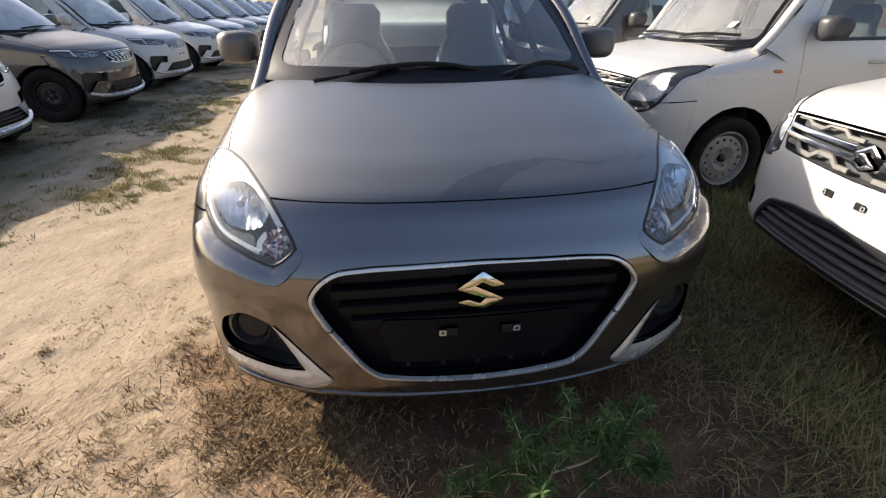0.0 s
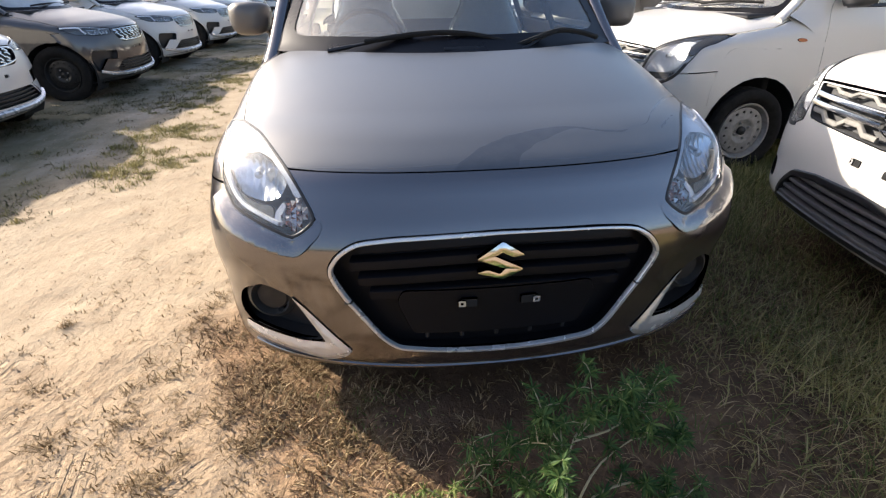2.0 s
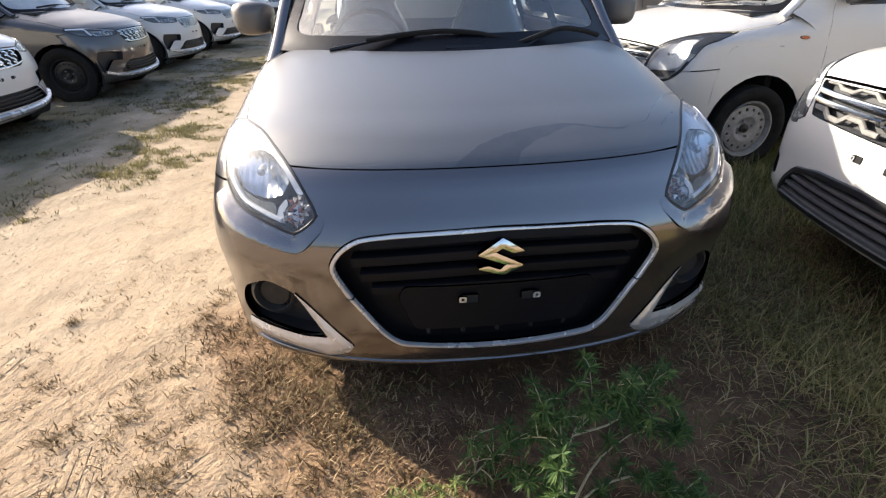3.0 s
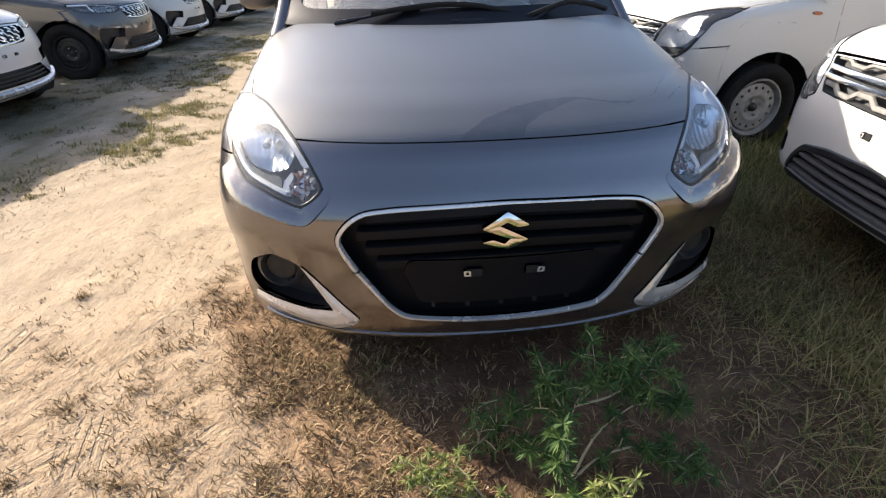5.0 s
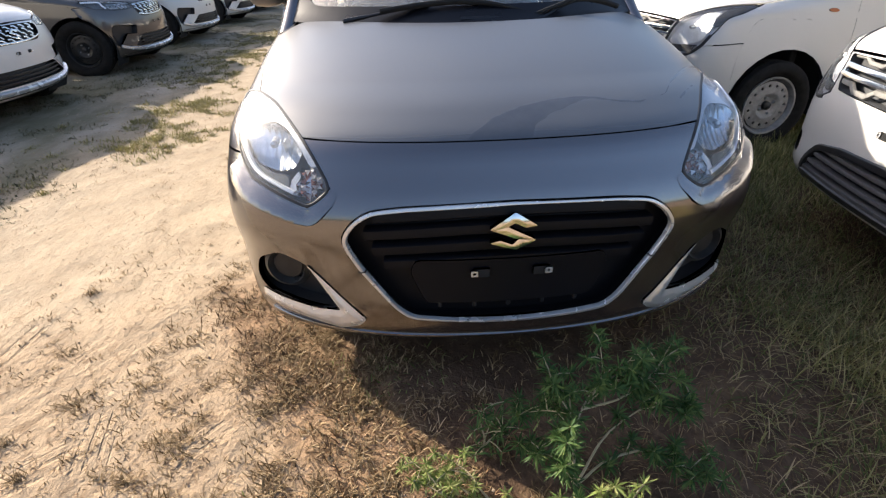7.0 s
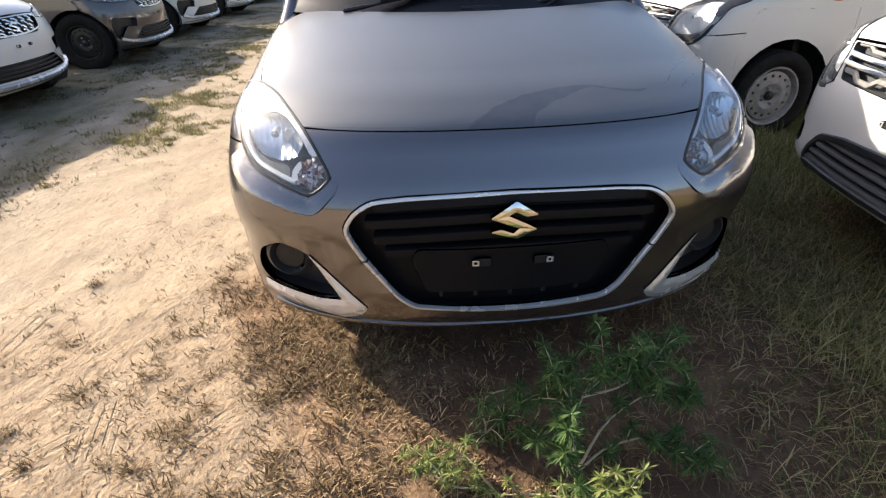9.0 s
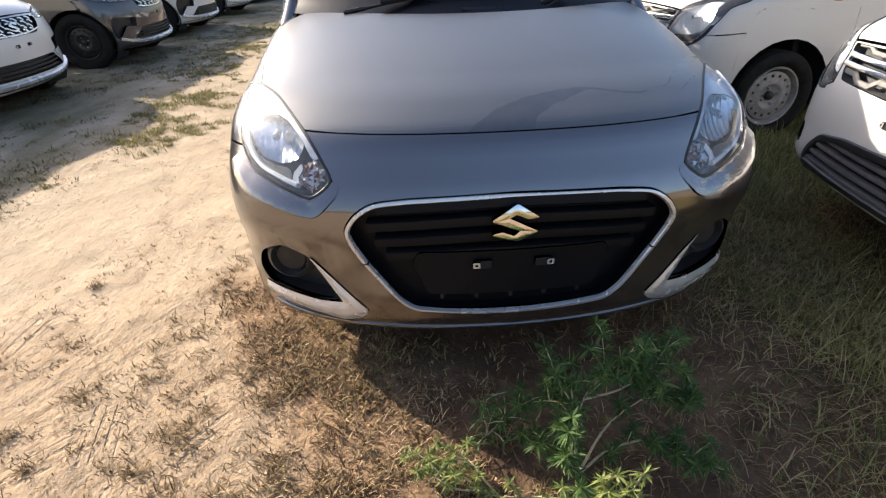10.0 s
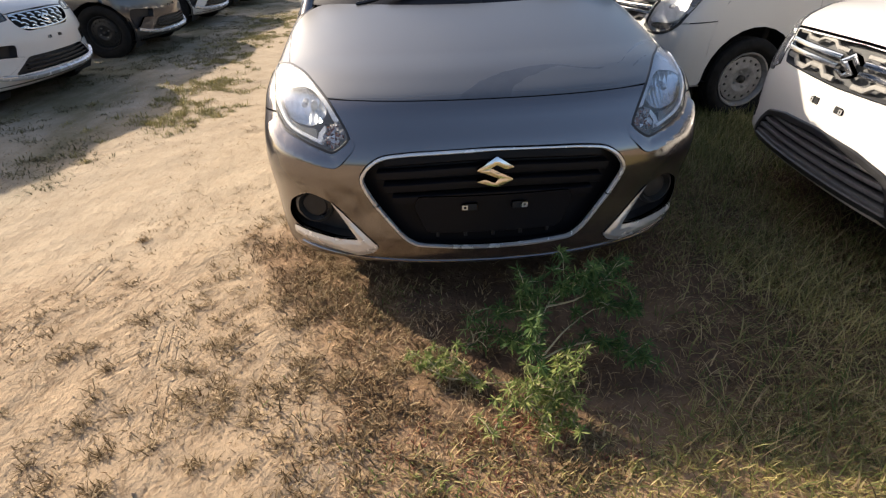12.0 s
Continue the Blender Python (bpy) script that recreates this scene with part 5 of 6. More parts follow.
def van_front(root, body):
    sk = VAN_SKIN
    far = sk.far
    lamp_edge = [(.410, .752), (.415, .800), (.58, .826), (.74, .852), (.830, .872), (.850, .862), (.846, .80), (.815, .764), (.66, .742), (.526, .738)]
    lamp_r = rounded(sk.poly(lamp_edge, True), 0.015, 3)
    mouth = rounded(sk.poly([(-.29, .645), (.29, .645), (.37, .70), (.395, .785), (0, .802), (-.395, .785), (-.37, .70)], True), 0.03, 4)
    low = rounded(sk.poly([(-.58, .322), (.58, .322), (.40, .443), (-.40, .443)], True), 0.03, 4)
    fog = rounded(sk.poly([(.475, .555), (.770, .578), (.790, .50), (.775, .345), (.64, .330), (.51, .43)], True), 0.025, 4)
    edge_s = sk.up(.806)
    hood_side = [tuple(p) for p in sk.poly([(.415, .808), (.58, .834), (.74, .860), (.825, .882)], True)]
    hood_side += [(float(sk.across(.80)), sk.up(.96)), (float(sk.across(.77)), sk.up(1.03)), (.68, sk.top - .01)]
    hood = [(x, edge_s + .003 - .02 * (x / .44) ** 2) for x in np.linspace(-.4, .4, 9)] + hood_side + [(0, sk.top - .11)] + [(-x, s) for x, s in hood_side[::-1]]
    part("bonnet", sheet(sk.at, hood, (), 0.06, 0.003), body, root)
    lamp_low = [tuple(p) for p in sk.poly([(.846, .80), (.815, .764), (.66, .742), (.526, .738), (.410, .752), (.415, .800)], True)]
    far += 0.006
    # the bumper's ends are cut out round the front wheels
    arcs = np.linspace(float(sk.across(.80)), far, 60)
    flank = []
    for s in np.linspace(.03, sk.up(.79), 30):
        p = sk.at(np.stack([arcs, np.full(60, s)], 1))
        free = np.hypot(p[:, 1] - VAN.hub, p[:, 2] - VAN.tyre) > VAN.tyre + .040
        flank.append((far if free.all() else arcs[max(0, int(np.argmin(free)) - 1)], s))
    face = flank + lamp_low + [(x, edge_s - .02 * (x / .44) ** 2) for x in np.linspace(.4, -.4, 9)] + [(-x, s) for x, s in lamp_low[::-1]] + [(-a, s) for a, s in flank[::-1]]
    bumper = part("front_bumper", sheet(sk.at, face, [mouth, low, fog, fog * (-1, 1)], 0.06, 0.003), body, root)
    part("grille_backing", recess(sk, mouth, 0.03), GLOSS_BLACK, bumper)
    part("lower_grille_backing", recess(sk, low, 0.05), BLACK, bumper)
    pocket = lambda q: sk.at(q) + (0, 0.008, 0)
    part("grille_top_strip", ribbon(pocket, [(x, sk.up(.790) - .010 * (x / .39) ** 2) for x in np.linspace(-.38, .38, 7)], 0.006, 0.01, count=30), CHROME, bumper)
    part("grille_foot_strip", ribbon(pocket, [(x, sk.up(.650) + .03 * (abs(x) / .36) ** 3) for x in np.linspace(-.34, .34, 9)], 0.009, 0.014, count=30), CHROME, bumper)
    for row, z in enumerate((.668, .700, .732, .762)):
        w = .27 + .035 * row
        for x in np.arange(-w, w + 0.01, 0.10) + (0.03 if row % 2 else 0):
            if abs(x) < w + 0.02:
                part("grille_stud", ribbon(pocket, [(x - .036, sk.up(z + .011)), (x, sk.up(z + .010)), (x + .034, sk.up(z - .011))], 0.008, 0.012, count=8), CHROME, bumper)
    for z in (.350, .382, .414):
        part("lower_grille_slat", ribbon(pocket, [(x, sk.up(z)) for x in np.linspace(-.44, .44, 5)], 0.006, 0.012, count=16, sink=0.03), BLACK, bumper)
    part("chrome_lip", ribbon(sk.at, [(x, sk.up(.282 + .052 * (abs(x) / .74) ** 5)) for x in np.linspace(-.76, .76, 21)], 0.021, 0.030, count=70), SATIN, bumper, "silver lower lip")
    part("chin", sheet(sk.at, [(-.70, .01), (.70, .01), (.74, sk.up(.245)), (-.74, sk.up(.245))], (), 0.1, 0, 0.012, 0.003), BLACK, bumper)
    for sgn in (1, -1):
        part("fog_pocket", recess(sk, fog * (sgn, 1), 0.06), BLACK, bumper)
        tick = rounded(sk.poly([(.745, .342), (.635, .470), (.435, .452), (.505, .405), (.62, .335)], True), 0.012) * (sgn, 1)
        part("fog_trim", sheet(sk.at, tick, (), 0.05, 0, 0.03, 0.004), body, bumper)
        lm = headlamp(root, sk, lamp_r, sgn, 0.045, [(.53, sk.up(.770), .024), (.64, sk.up(.778), .024)], None, house_mat=LAMP_DARK)
        for x0, x1 in ((.475, .585), (.60, .705)):
            cell = rounded(sk.poly([(x0, .755), (x1 - .012, .756), (x1, .800), (x0 + .006, .794)], True), .008) * (sgn, 1)
            part("lamp_cell_rim", ribbon(lambda q: sk.at(q) + (0, .012, 0), dense(ccw(cell), .02), 0.007, 0.006, True, count=40), SATIN, lm)
        part("lamp_light_line", ribbon(lambda q: sk.at(q) + (0, .006, 0), sk.poly([(.73, .765), (.745, .80), (.74, .832), (.80, .850), (.838, .862)], True) * (sgn, 1), 0.010, 0.006, count=24), REFLECTOR, lm)
        part("lamp_brow", ribbon(lambda q: sk.at(q) + (0, .006, 0), sk.poly([(.42, .794), (.58, .820), (.74, .846), (.82, .864)], True) * (sgn, 1), 0.005, 0.006, count=20), SATIN, lm)
        wing = [tuple(p) for p in sk.poly([(.846, .803), (.850, .865), (.832, .877), (.826, .884)], True)] + list(hood_side[-3:]) + [(.70, sk.top - .002), (far, sk.top - .002), (far, sk.up(.793))]
        part("front_wing", sheet(sk.at, np.array(wing) * (sgn, 1), (), 0.035, 0.003, 0, 0.0), body, root)
    clip_pair(sk, 0.073, sk.up(.565), bumper)
    badge(sk, sk.up(.718), 0.115, bumper)
    part("gap_shade_liner", sheet(lambda q: sk.at(q) * (.95, 1, 1) + (0, 0.12, -0.03), [(-.8, .1), (.8, .1), (.86, .7), (.75, 1.2), (.6, sk.top), (-.6, sk.top), (-.75, 1.2), (-.86, .7)], (), 0.14, flange=0), LINER, root)
    part("cowl_tray", box((1.3, 0.3, 0.03), 0.01, 1, (0, 0.98, 1.01)), BLACK, root)
    wiper(root, [(-.45, .84, 1.05), (-.2, .85, 1.07), (-.05, .86, 1.08)], [(-.46, .90, 1.075), (-.15, .86, 1.09), (.15, .86, 1.08)])
    wiper(root, [(.10, .83, 1.05), (.3, .87, 1.07), (.42, .92, 1.08)], [(.10, .85, 1.07), (.34, .89, 1.09), (.58, 1.0, 1.085)])


def people_carrier(label, body, m):
    root = thing("people_carrier", label, "car", m, "people carriers parked in a row")
    van_front(root, body)
    car_shell(root, VAN, body, fine=0.03)
    return root


VAN_X, VAN_Y, VAN_STEP = -3.58, 4.06, 2.50
vans = {}
for i in range(11):
    colour = "brown" if i == 1 else ("silver" if i in (5, 8) else "white")
    spot = pose(VAN_X + 0.06 * math.sin(i * 2.1) - (0.03 if i == 0 else 0) - 0.09 * max(0, i - 2), VAN_Y + VAN_STEP * i - (0.16 if i == 0 else 0) + max(0, i - 2) * 0.32, -0.03, 0, 0, 88 + 2.5 * math.sin(i * 1.7))
    if colour in vans:
        copy_thing(vans[colour], spot)
    else:
        vans[colour] = people_carrier({"brown": "brown-grey people carrier with black steel wheels in the shaded row", "silver": "silver people carrier far along the parked row",
                                       "white": "white people carrier with studded chrome grille and silver lip"}[colour],
                                      {"brown": BROWN, "silver": SILVER, "white": WHITE}[colour], spot)
for i in range(3):
    copy_thing(near_hatch, pose(1.3, 7.75 + 2.45 * i, 0, 0, 0, -90))

# ---- ground ----
def wave(x, y, scale, octaves=3):
    """Smooth uneven relief from a few crossed sines with scattered directions."""
    rng = np.random.RandomState(int(scale * 1000) % 9973)
    out, amp = np.zeros_like(x), 1.0
    for o in range(octaves):
        for _ in range(5):
            w = rng.uniform(0, 2 * np.pi)
            f = scale * 2 ** o * rng.uniform(0.7, 1.4)
            out = out + amp * np.sin((x * np.cos(w) + y * np.sin(w)) * f + rng.uniform(0, 6.28)) / 5
        amp *= 0.5
    return out


def ground_z(x, y):
    return 0.014 * wave(x, y, 2.2, 3) + 0.0065 * wave(x, y, 21.0, 2) - 0.004


near_x = np.arange(-6.0, 4.001, 0.045)
near_y = np.arange(-3.0, 9.001, 0.05)
grow = 0.06 * 1.28 ** np.arange(1, 33)
gx = np.concatenate([(-6 - np.cumsum(grow))[::-1], near_x, 4 + np.cumsum(grow)])
gy = np.concatenate([(-3 - np.cumsum(grow))[::-1], near_y, 9 + np.cumsum(grow)])
GX, GY = np.meshgrid(gx, gy)
GZ = ground_z(GX, GY)
nx = len(gx)
verts = np.stack([GX, GY, GZ], -1).reshape(-1, 3)
quads = [(j * nx + i, j * nx + i + 1, (j + 1) * nx + i + 1, (j + 1) * nx + i) for j in range(len(gy) - 1) for i in range(nx - 1)]


def soil():
    m = Mat("sandy_soil", (0.45, 0.33, 0.22), 0.95, **{"Specular IOR Level": 0.12})
    p = m.place()
    xyz = m.add("SeparateXYZ", {"Vector": p})
    x, y = xyz.outputs[0], xyz.outputs[1]
    big = m.noise(0.9, 6, 0.6, p)
    mid = m.noise(5, 8, 0.62, p)
    fine = m.noise(55, 6, 0.65, p)
    grit = m.noise(320, 3, 0.6, p)
    sand = m.mix(m.ramp(mid, (0.3, 0.0), (0.7, 1.0)), (0.42, 0.328, 0.222), (0.53, 0.428, 0.300))
    sand = m.mix(m.ramp(fine, (0.50, 0.0), (0.80, 0.4)), sand, (0.33, 0.235, 0.15))
    red = m.mix(m.ramp(m.noise(28, 7, 0.65, p), (0.32, 0.0), (0.66, 1.0)), (0.185, 0.10, 0.052), (0.43, 0.26, 0.142))
    # Dark soil, deepened so that its colour carries the shade before the bumper.
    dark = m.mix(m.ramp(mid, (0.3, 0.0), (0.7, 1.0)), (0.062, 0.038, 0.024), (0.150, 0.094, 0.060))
    # reddish litter soil along the margin; grassy side's colour darkened for the sedan's shade
    wob = m.math("MULTIPLY", m.math("SUBTRACT", big, 0.5), 0.8)
    wob = m.math("ADD", wob, m.math("MULTIPLY", m.math("SUBTRACT", m.noise(9, 5, 0.6, p), 0.5), 0.35))
    near = m.math("MINIMUM", y, 0.5)
    edge = m.math("ADD", m.math("ADD", x, m.math("MULTIPLY", near, 0.3)), wob)
    c = m.mix(m.ramp(m.math("ADD", m.math("MULTIPLY", edge, 0.5), 0.5), (0.13, 0.0), (0.24, 0.9)), sand, m.mix(m.ramp(m.math("ADD", m.math("MULTIPLY", m.math("ADD", y, wob), 0.25), 1.0), (0.45, 0.7), (0.72, 0.0)), red, sand))
    # the brown thatch that slants from the bumper's corner towards the weed
    off = m.math("ABSOLUTE", m.math("ADD", m.math("ADD", m.math("ADD", x, m.math("MULTIPLY", y, 0.5)), 0.60), m.math("MULTIPLY", wob, 0.35)))
    thatch = m.math("MULTIPLY", m.ramp(off, (0.08, 0.8), (0.24, 0.0)), m.math("MULTIPLY", m.ramp(m.math("ADD", y, 1.0), (0.36, 0.0), (0.52, 1.0)), m.ramp(y, (0.55, 1.0), (0.85, 0.0))))
    c = m.mix(thatch, c, red)
    shaded_grass_side = m.math("MULTIPLY", m.ramp(m.math("ADD", m.math("MULTIPLY", m.math("ADD", m.math("ADD", x, m.math("MULTIPLY", near, 0.45)), wob), 0.5), 0.5), (0.24, 0.0), (0.36, 1.0)), m.ramp(m.math("ADD", y, 1.2), (0.40, 0.0), (0.75, 1.0)))
    c = m.mix(shaded_grass_side, c, dark)
    van_side = m.ramp(m.math("ADD", m.math("MULTIPLY", m.math("ADD", x, wob), -0.25), 0.0), (0.60, 0.0), (0.70, 0.95))
    van_side = m.math("MULTIPLY", van_side, m.ramp(m.math("ADD", m.math("MULTIPLY", m.math("ADD", y, wob), 0.2), 0.0), (0.12, 0.0), (0.35, 1.0)))
    bands = m.noise(1.5, 6, 0.6, p, (1.0, 0.45, 1.0))
    c = m.mix(van_side, c, m.mix(m.ramp(bands, (0.42, 0.0), (0.70, 1.0)), (0.165, 0.150, 0.09), (0.45, 0.39, 0.31)))
    # the smooth middle of the lane, and the scuffed ground nearer the grass
    scuff = m.ramp(m.math("ADD", m.math("MULTIPLY", y, -0.35), m.math("MULTIPLY", m.noise(1.3, 4, 0.6, p), 0.9)), (0.16, 0.22), (0.48, 1.0))
    c = m.mix(m.math("MULTIPLY", m.math("MULTIPLY", scuff, m.math("SUBTRACT", 0.55, m.math("MULTIPLY", shaded_grass_side, 0.55))), m.ramp(m.math("MULTIPLY", y, 0.5), (0.15, 1.0), (0.7, 0.0))), c, (0.36, 0.245, 0.145))
    blot = m.math("MAXIMUM", m.ramp(m.noise(2.3, 7, 0.65, p), (0.55, 0.0), (0.68, 0.45)), m.ramp(m.noise(13, 5, 0.6, p), (0.56, 0.0), (0.68, 0.6)))
    c = m.mix(m.math("MULTIPLY", blot, scuff), c, (0.27, 0.18, 0.105))
    for turn, scale in ((20, 20), (-35, 26)):
        mp = m.add("Mapping", {"Vector": p, "Rotation": (0, 0, radians(turn))})
        dash = m.noise(scale, 4, 0.6, mp.outputs[0], (1.0, 0.35, 1.0))
        c = m.mix(m.math("MULTIPLY", m.ramp(dash, (0.58, 0.0), (0.65, 0.58)), scuff), c, (0.185, 0.122, 0.07))
    m.set(Base_Color=m.mix(m.math("MULTIPLY", m.ramp(grit, (0.4, 0.0), (0.75, 0.35)), m.math("SUBTRACT", 1.0, m.math("MULTIPLY", shaded_grass_side, 0.7))), c, (0.30, 0.22, 0.15)))
    # relief: soft lumps, crumbs and worn tyre treads in two directions
    h = m.math("ADD", m.math("MULTIPLY", m.noise(3.5, 4, 0.5, p), 0.7), m.math("MULTIPLY", m.noise(17, 5, 0.55, p, (1.0, 0.7, 1.0)), 0.26))
    h = m.math("ADD", h, m.math("ADD", m.math("MULTIPLY", m.noise(70, 4, 0.6, p), 0.10), m.math("MULTIPLY", grit, 0.03)))
    crumb = m.ramp(m.noise(38, 3, 0.5, p), (0.60, 0.0), (0.72, 1.0))
    h = m.math("ADD", h, m.math("MULTIPLY", crumb, 0.05))
    for turn, scale, where, low in ((-15.6, 9.0, 2.1, 0.57), (33.0, 7.0, 1.7, 0.55)):
        mp = m.add("Mapping", {"Vector": p, "Rotation": (0, 0, radians(turn))})
        lines = m.add("TexWave", {"Vector": mp.outputs[0], "Scale": scale, "Distortion": 1.6, "Detail": 3.0, "Detail Scale": 1.5}).outputs["Fac"]
        worn = m.math("MULTIPLY", m.ramp(m.noise(where, 4, 0.6, p, (1.0, 0.6, 1.0)), (low, 0.0), (low + 0.10, 1.0)), m.ramp(m.noise(14, 3, 0.6, p), (0.38, 0.0), (0.6, 1.0)))
        h = m.math("ADD", h, m.math("MULTIPLY", m.math("MULTIPLY", m.ramp(lines, (0.25, 0.0), (0.7, 1.0)), worn), 0.04))
    h = m.math("MULTIPLY", h, m.math("ADD", 0.45, m.math("MULTIPLY", scuff, 0.55)))
    # crisp tyre prints: middle, half length, half width, turn, grooves for a metre
    for cx, cy, half, wide, turn, ribs in ((-1.22, -.09, .125, .055, 102.8, 200), (-1.34, -.19, .13, .05, 41, 150), (-.92, -.14, .11, .045, 49.4, 170), (-1.74, .40, .12, .05, 85, 150), (-1.12, -.40, .11, .03, 104.6, 200), (-1.79, -.02, .12, .06, 96, 140)):
        mp = m.add("Mapping", {"Vector": p, "Location": (cx, cy, 0), "Rotation": (0, 0, radians(turn))})
        mp.vector_type = "TEXTURE"
        uv = m.add("SeparateXYZ", {"Vector": mp.outputs[0]})
        frame_in = m.math("MULTIPLY", m.ramp(m.math("ABSOLUTE", uv.outputs[0]), (half * 0.8, 1.0), (half, 0.0)), m.ramp(m.math("ABSOLUTE", uv.outputs[1]), (wide * 0.85, 1.0), (wide, 0.0)))
        rib = m.ramp(m.math("SINE", m.math("MULTIPLY", uv.outputs[1], ribs)), (0.1, 0.0), (0.75, 1.0))
        broken = m.ramp(m.noise(24, 3, 0.6, p), (0.40, 0.0), (0.58, 1.0))
        h = m.math("SUBTRACT", h, m.math("MULTIPLY", m.math("MULTIPLY", rib, frame_in), m.math("MULTIPLY", broken, 0.10)))
    m.bump(h, 1.0, 0.056)
    return m.m


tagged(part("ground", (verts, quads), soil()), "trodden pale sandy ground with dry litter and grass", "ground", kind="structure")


def leaf_mat(name, a, b, c, rough=0.6, sheen=0.3):
    m = Mat(name, a, rough, **{"Specular IOR Level": 0.25})
    rnd = m.add("NewGeometry").outputs["Random Per Island"]
    col = m.ramp(rnd, (0.0, a), (0.5, b), (1.0, c))
    col = m.mix(m.ramp(m.noise(3, 3), (0.35, 0.0), (0.7, 0.45)), col, a)
    m.set(Base_Color=col)
    t = m.t
    thin = m.add("BsdfTranslucent", {"Color": col})
    mixed = m.add("MixShader", {0: 0.0})
    mixed.inputs[0].default_value = sheen
    t.links.new(m.b.outputs[0], mixed.inputs[1])
    t.links.new(thin.outputs[0], mixed.inputs[2])
    t.links.new(mixed.outputs[0], t.nodes["Material Output"].inputs[0])
    return m.m


GREEN_GRASS = leaf_mat("green_grass", (0.072, 0.096, 0.025), (0.19, 0.20, 0.060), (0.44, 0.37, 0.16))
BROWN_GRASS = leaf_mat("browning_grass", (0.125, 0.078, 0.038), (0.27, 0.178, 0.088), (0.52, 0.39, 0.215), 0.7, 0.2)
LUSH = leaf_mat("lush_grass", (0.098, 0.116, 0.036), (0.25, 0.25, 0.086), (0.52, 0.44, 0.23))
YELLOW_GRASS = leaf_mat("pale_yellow_grass", (0.22, 0.20, 0.06), (0.42, 0.34, 0.13), (0.58, 0.46, 0.24))
MOSS = leaf_mat("lane_grass_green", (0.16, 0.150, 0.052), (0.28, 0.245, 0.09), (0.42, 0.34, 0.16))
SHADE_STUBBLE = leaf_mat("shade_darkened_stubble", (0.085, 0.075, 0.040), (0.17, 0.150, 0.075), (0.28, 0.24, 0.14))
STRAW = leaf_mat("dry_straw", (0.15, 0.08, 0.042), (0.29, 0.17, 0.088), (0.52, 0.37, 0.22), 0.8, 0.12)
OLIVE_STRAW = leaf_mat("olive_straw", (0.085, 0.055, 0.026), (0.22, 0.145, 0.068), (0.50, 0.37, 0.20), 0.8, 0.12)
THATCH = leaf_mat("brown_thatch", (0.075, 0.045, 0.022), (0.21, 0.125, 0.062), (0.50, 0.36, 0.20), 0.8, 0.12)
RED_STEMS = leaf_mat("red_stems", (0.17, 0.06, 0.04), (0.32, 0.135, 0.08), (0.40, 0.30, 0.13), 0.7, 0.2)
DRY_TUFT = leaf_mat("dry_tuft", (0.12, 0.078, 0.036), (0.28, 0.19, 0.095), (0.60, 0.46, 0.28), 0.8, 0.2)
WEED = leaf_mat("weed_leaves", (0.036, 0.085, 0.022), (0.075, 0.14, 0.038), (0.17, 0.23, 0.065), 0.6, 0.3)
CREEPER_LIT = leaf_mat("creeper_and_lit_shoot_leaves", (0.09, 0.145, 0.03), (0.21, 0.25, 0.065), (0.40, 0.39, 0.15), 0.6, 0.25)


def blades(name, rng, roots, length, width, lean, mat, label, curl=0.6):
    """Many bent, tapering blades, joined: roots (n, 2); length and lean as (low, high)."""
    n = len(roots)
    L = rng.uniform(*length, n) * rng.uniform(0.6, 1.0, n)
    w = rng.uniform(0.6, 1.2, n) * width
    az = rng.uniform(0, 2 * np.pi, n)
    le = rng.uniform(*lean, n)
    d = np.stack([np.cos(az), np.sin(az)], 1)
    sd = np.stack([-np.sin(az + rng.uniform(-.6, .6, n)), np.cos(az)], 1)
    base = np.column_stack([roots, ground_z(roots[:, 0], roots[:, 1]) - 0.004])
    vs = []
    for u, ww in ((0, 0.8), (0.35, 1.0), (0.7, 0.75), (1.0, 0.0)):
        ang = le * (0.45 + curl * u)
        out = L * u * np.sin(np.minimum(ang, 1.5))
        up = L * u * np.maximum(np.cos(np.minimum(ang, 1.62)), -0.05)
        c = base + np.column_stack([d * out[:, None], up])
        off = np.column_stack([sd * (w * ww / 2)[:, None], np.zeros(n)])
        if ww:
            vs += [c - off, c + off]
        else:
            vs.append(c)
    v = np.stack(vs, 1).reshape(-1, 3)
    v[:, 2] = np.maximum(v[:, 2], np.repeat(base[:, 2], 7) + 0.002)
    k = np.arange(n)[:, None] * 7
    f = np.concatenate([k + np.array(q) for q in ((0, 1, 3), (0, 3, 2), (2, 3, 5), (2, 5, 4), (4, 5, 6))], 0)
    me = bpy.data.meshes.new(name)
    me.vertices.add(len(v))
    me.vertices.foreach_set("co", v.ravel())
    me.loops.add(f.size)
    me.loops.foreach_set("vertex_index", f.ravel().astype(np.int32))
    me.polygons.add(len(f))
    me.polygons.foreach_set("loop_start", np.arange(0, f.size, 3, dtype=np.int32))
    me.update()
    me.validate()
    me.shade_smooth()
    me.materials.append(mat)
    return tagged(new(name, me), label, "grass", kind="stuff")


def scatter(rng, n, x, y, weight):
    """Random roots in a rectangle, thinned by a weight function."""
    p = np.column_stack([rng.uniform(*x, n), rng.uniform(*y, n)])
    return p[rng.uniform(0, 1, n) < weight(p[:, 0], p[:, 1])]


def tufts(rng, n, x, y, weight, per, radius):
    c = scatter(rng, n, x, y, weight)
    return np.vstack([q + rng.normal(0, radius * rng.uniform(0.5, 1.3), (rng.randint(per // 2, per), 2)) for q in c])


rng = np.random.RandomState(5)
clump = lambda x, y, s: np.clip(0.5 + 0.9 * wave(x, y, s, 2), 0, 1)
step_in = lambda a, lo, hi: np.clip((a - lo) / (hi - lo), 0, 1)
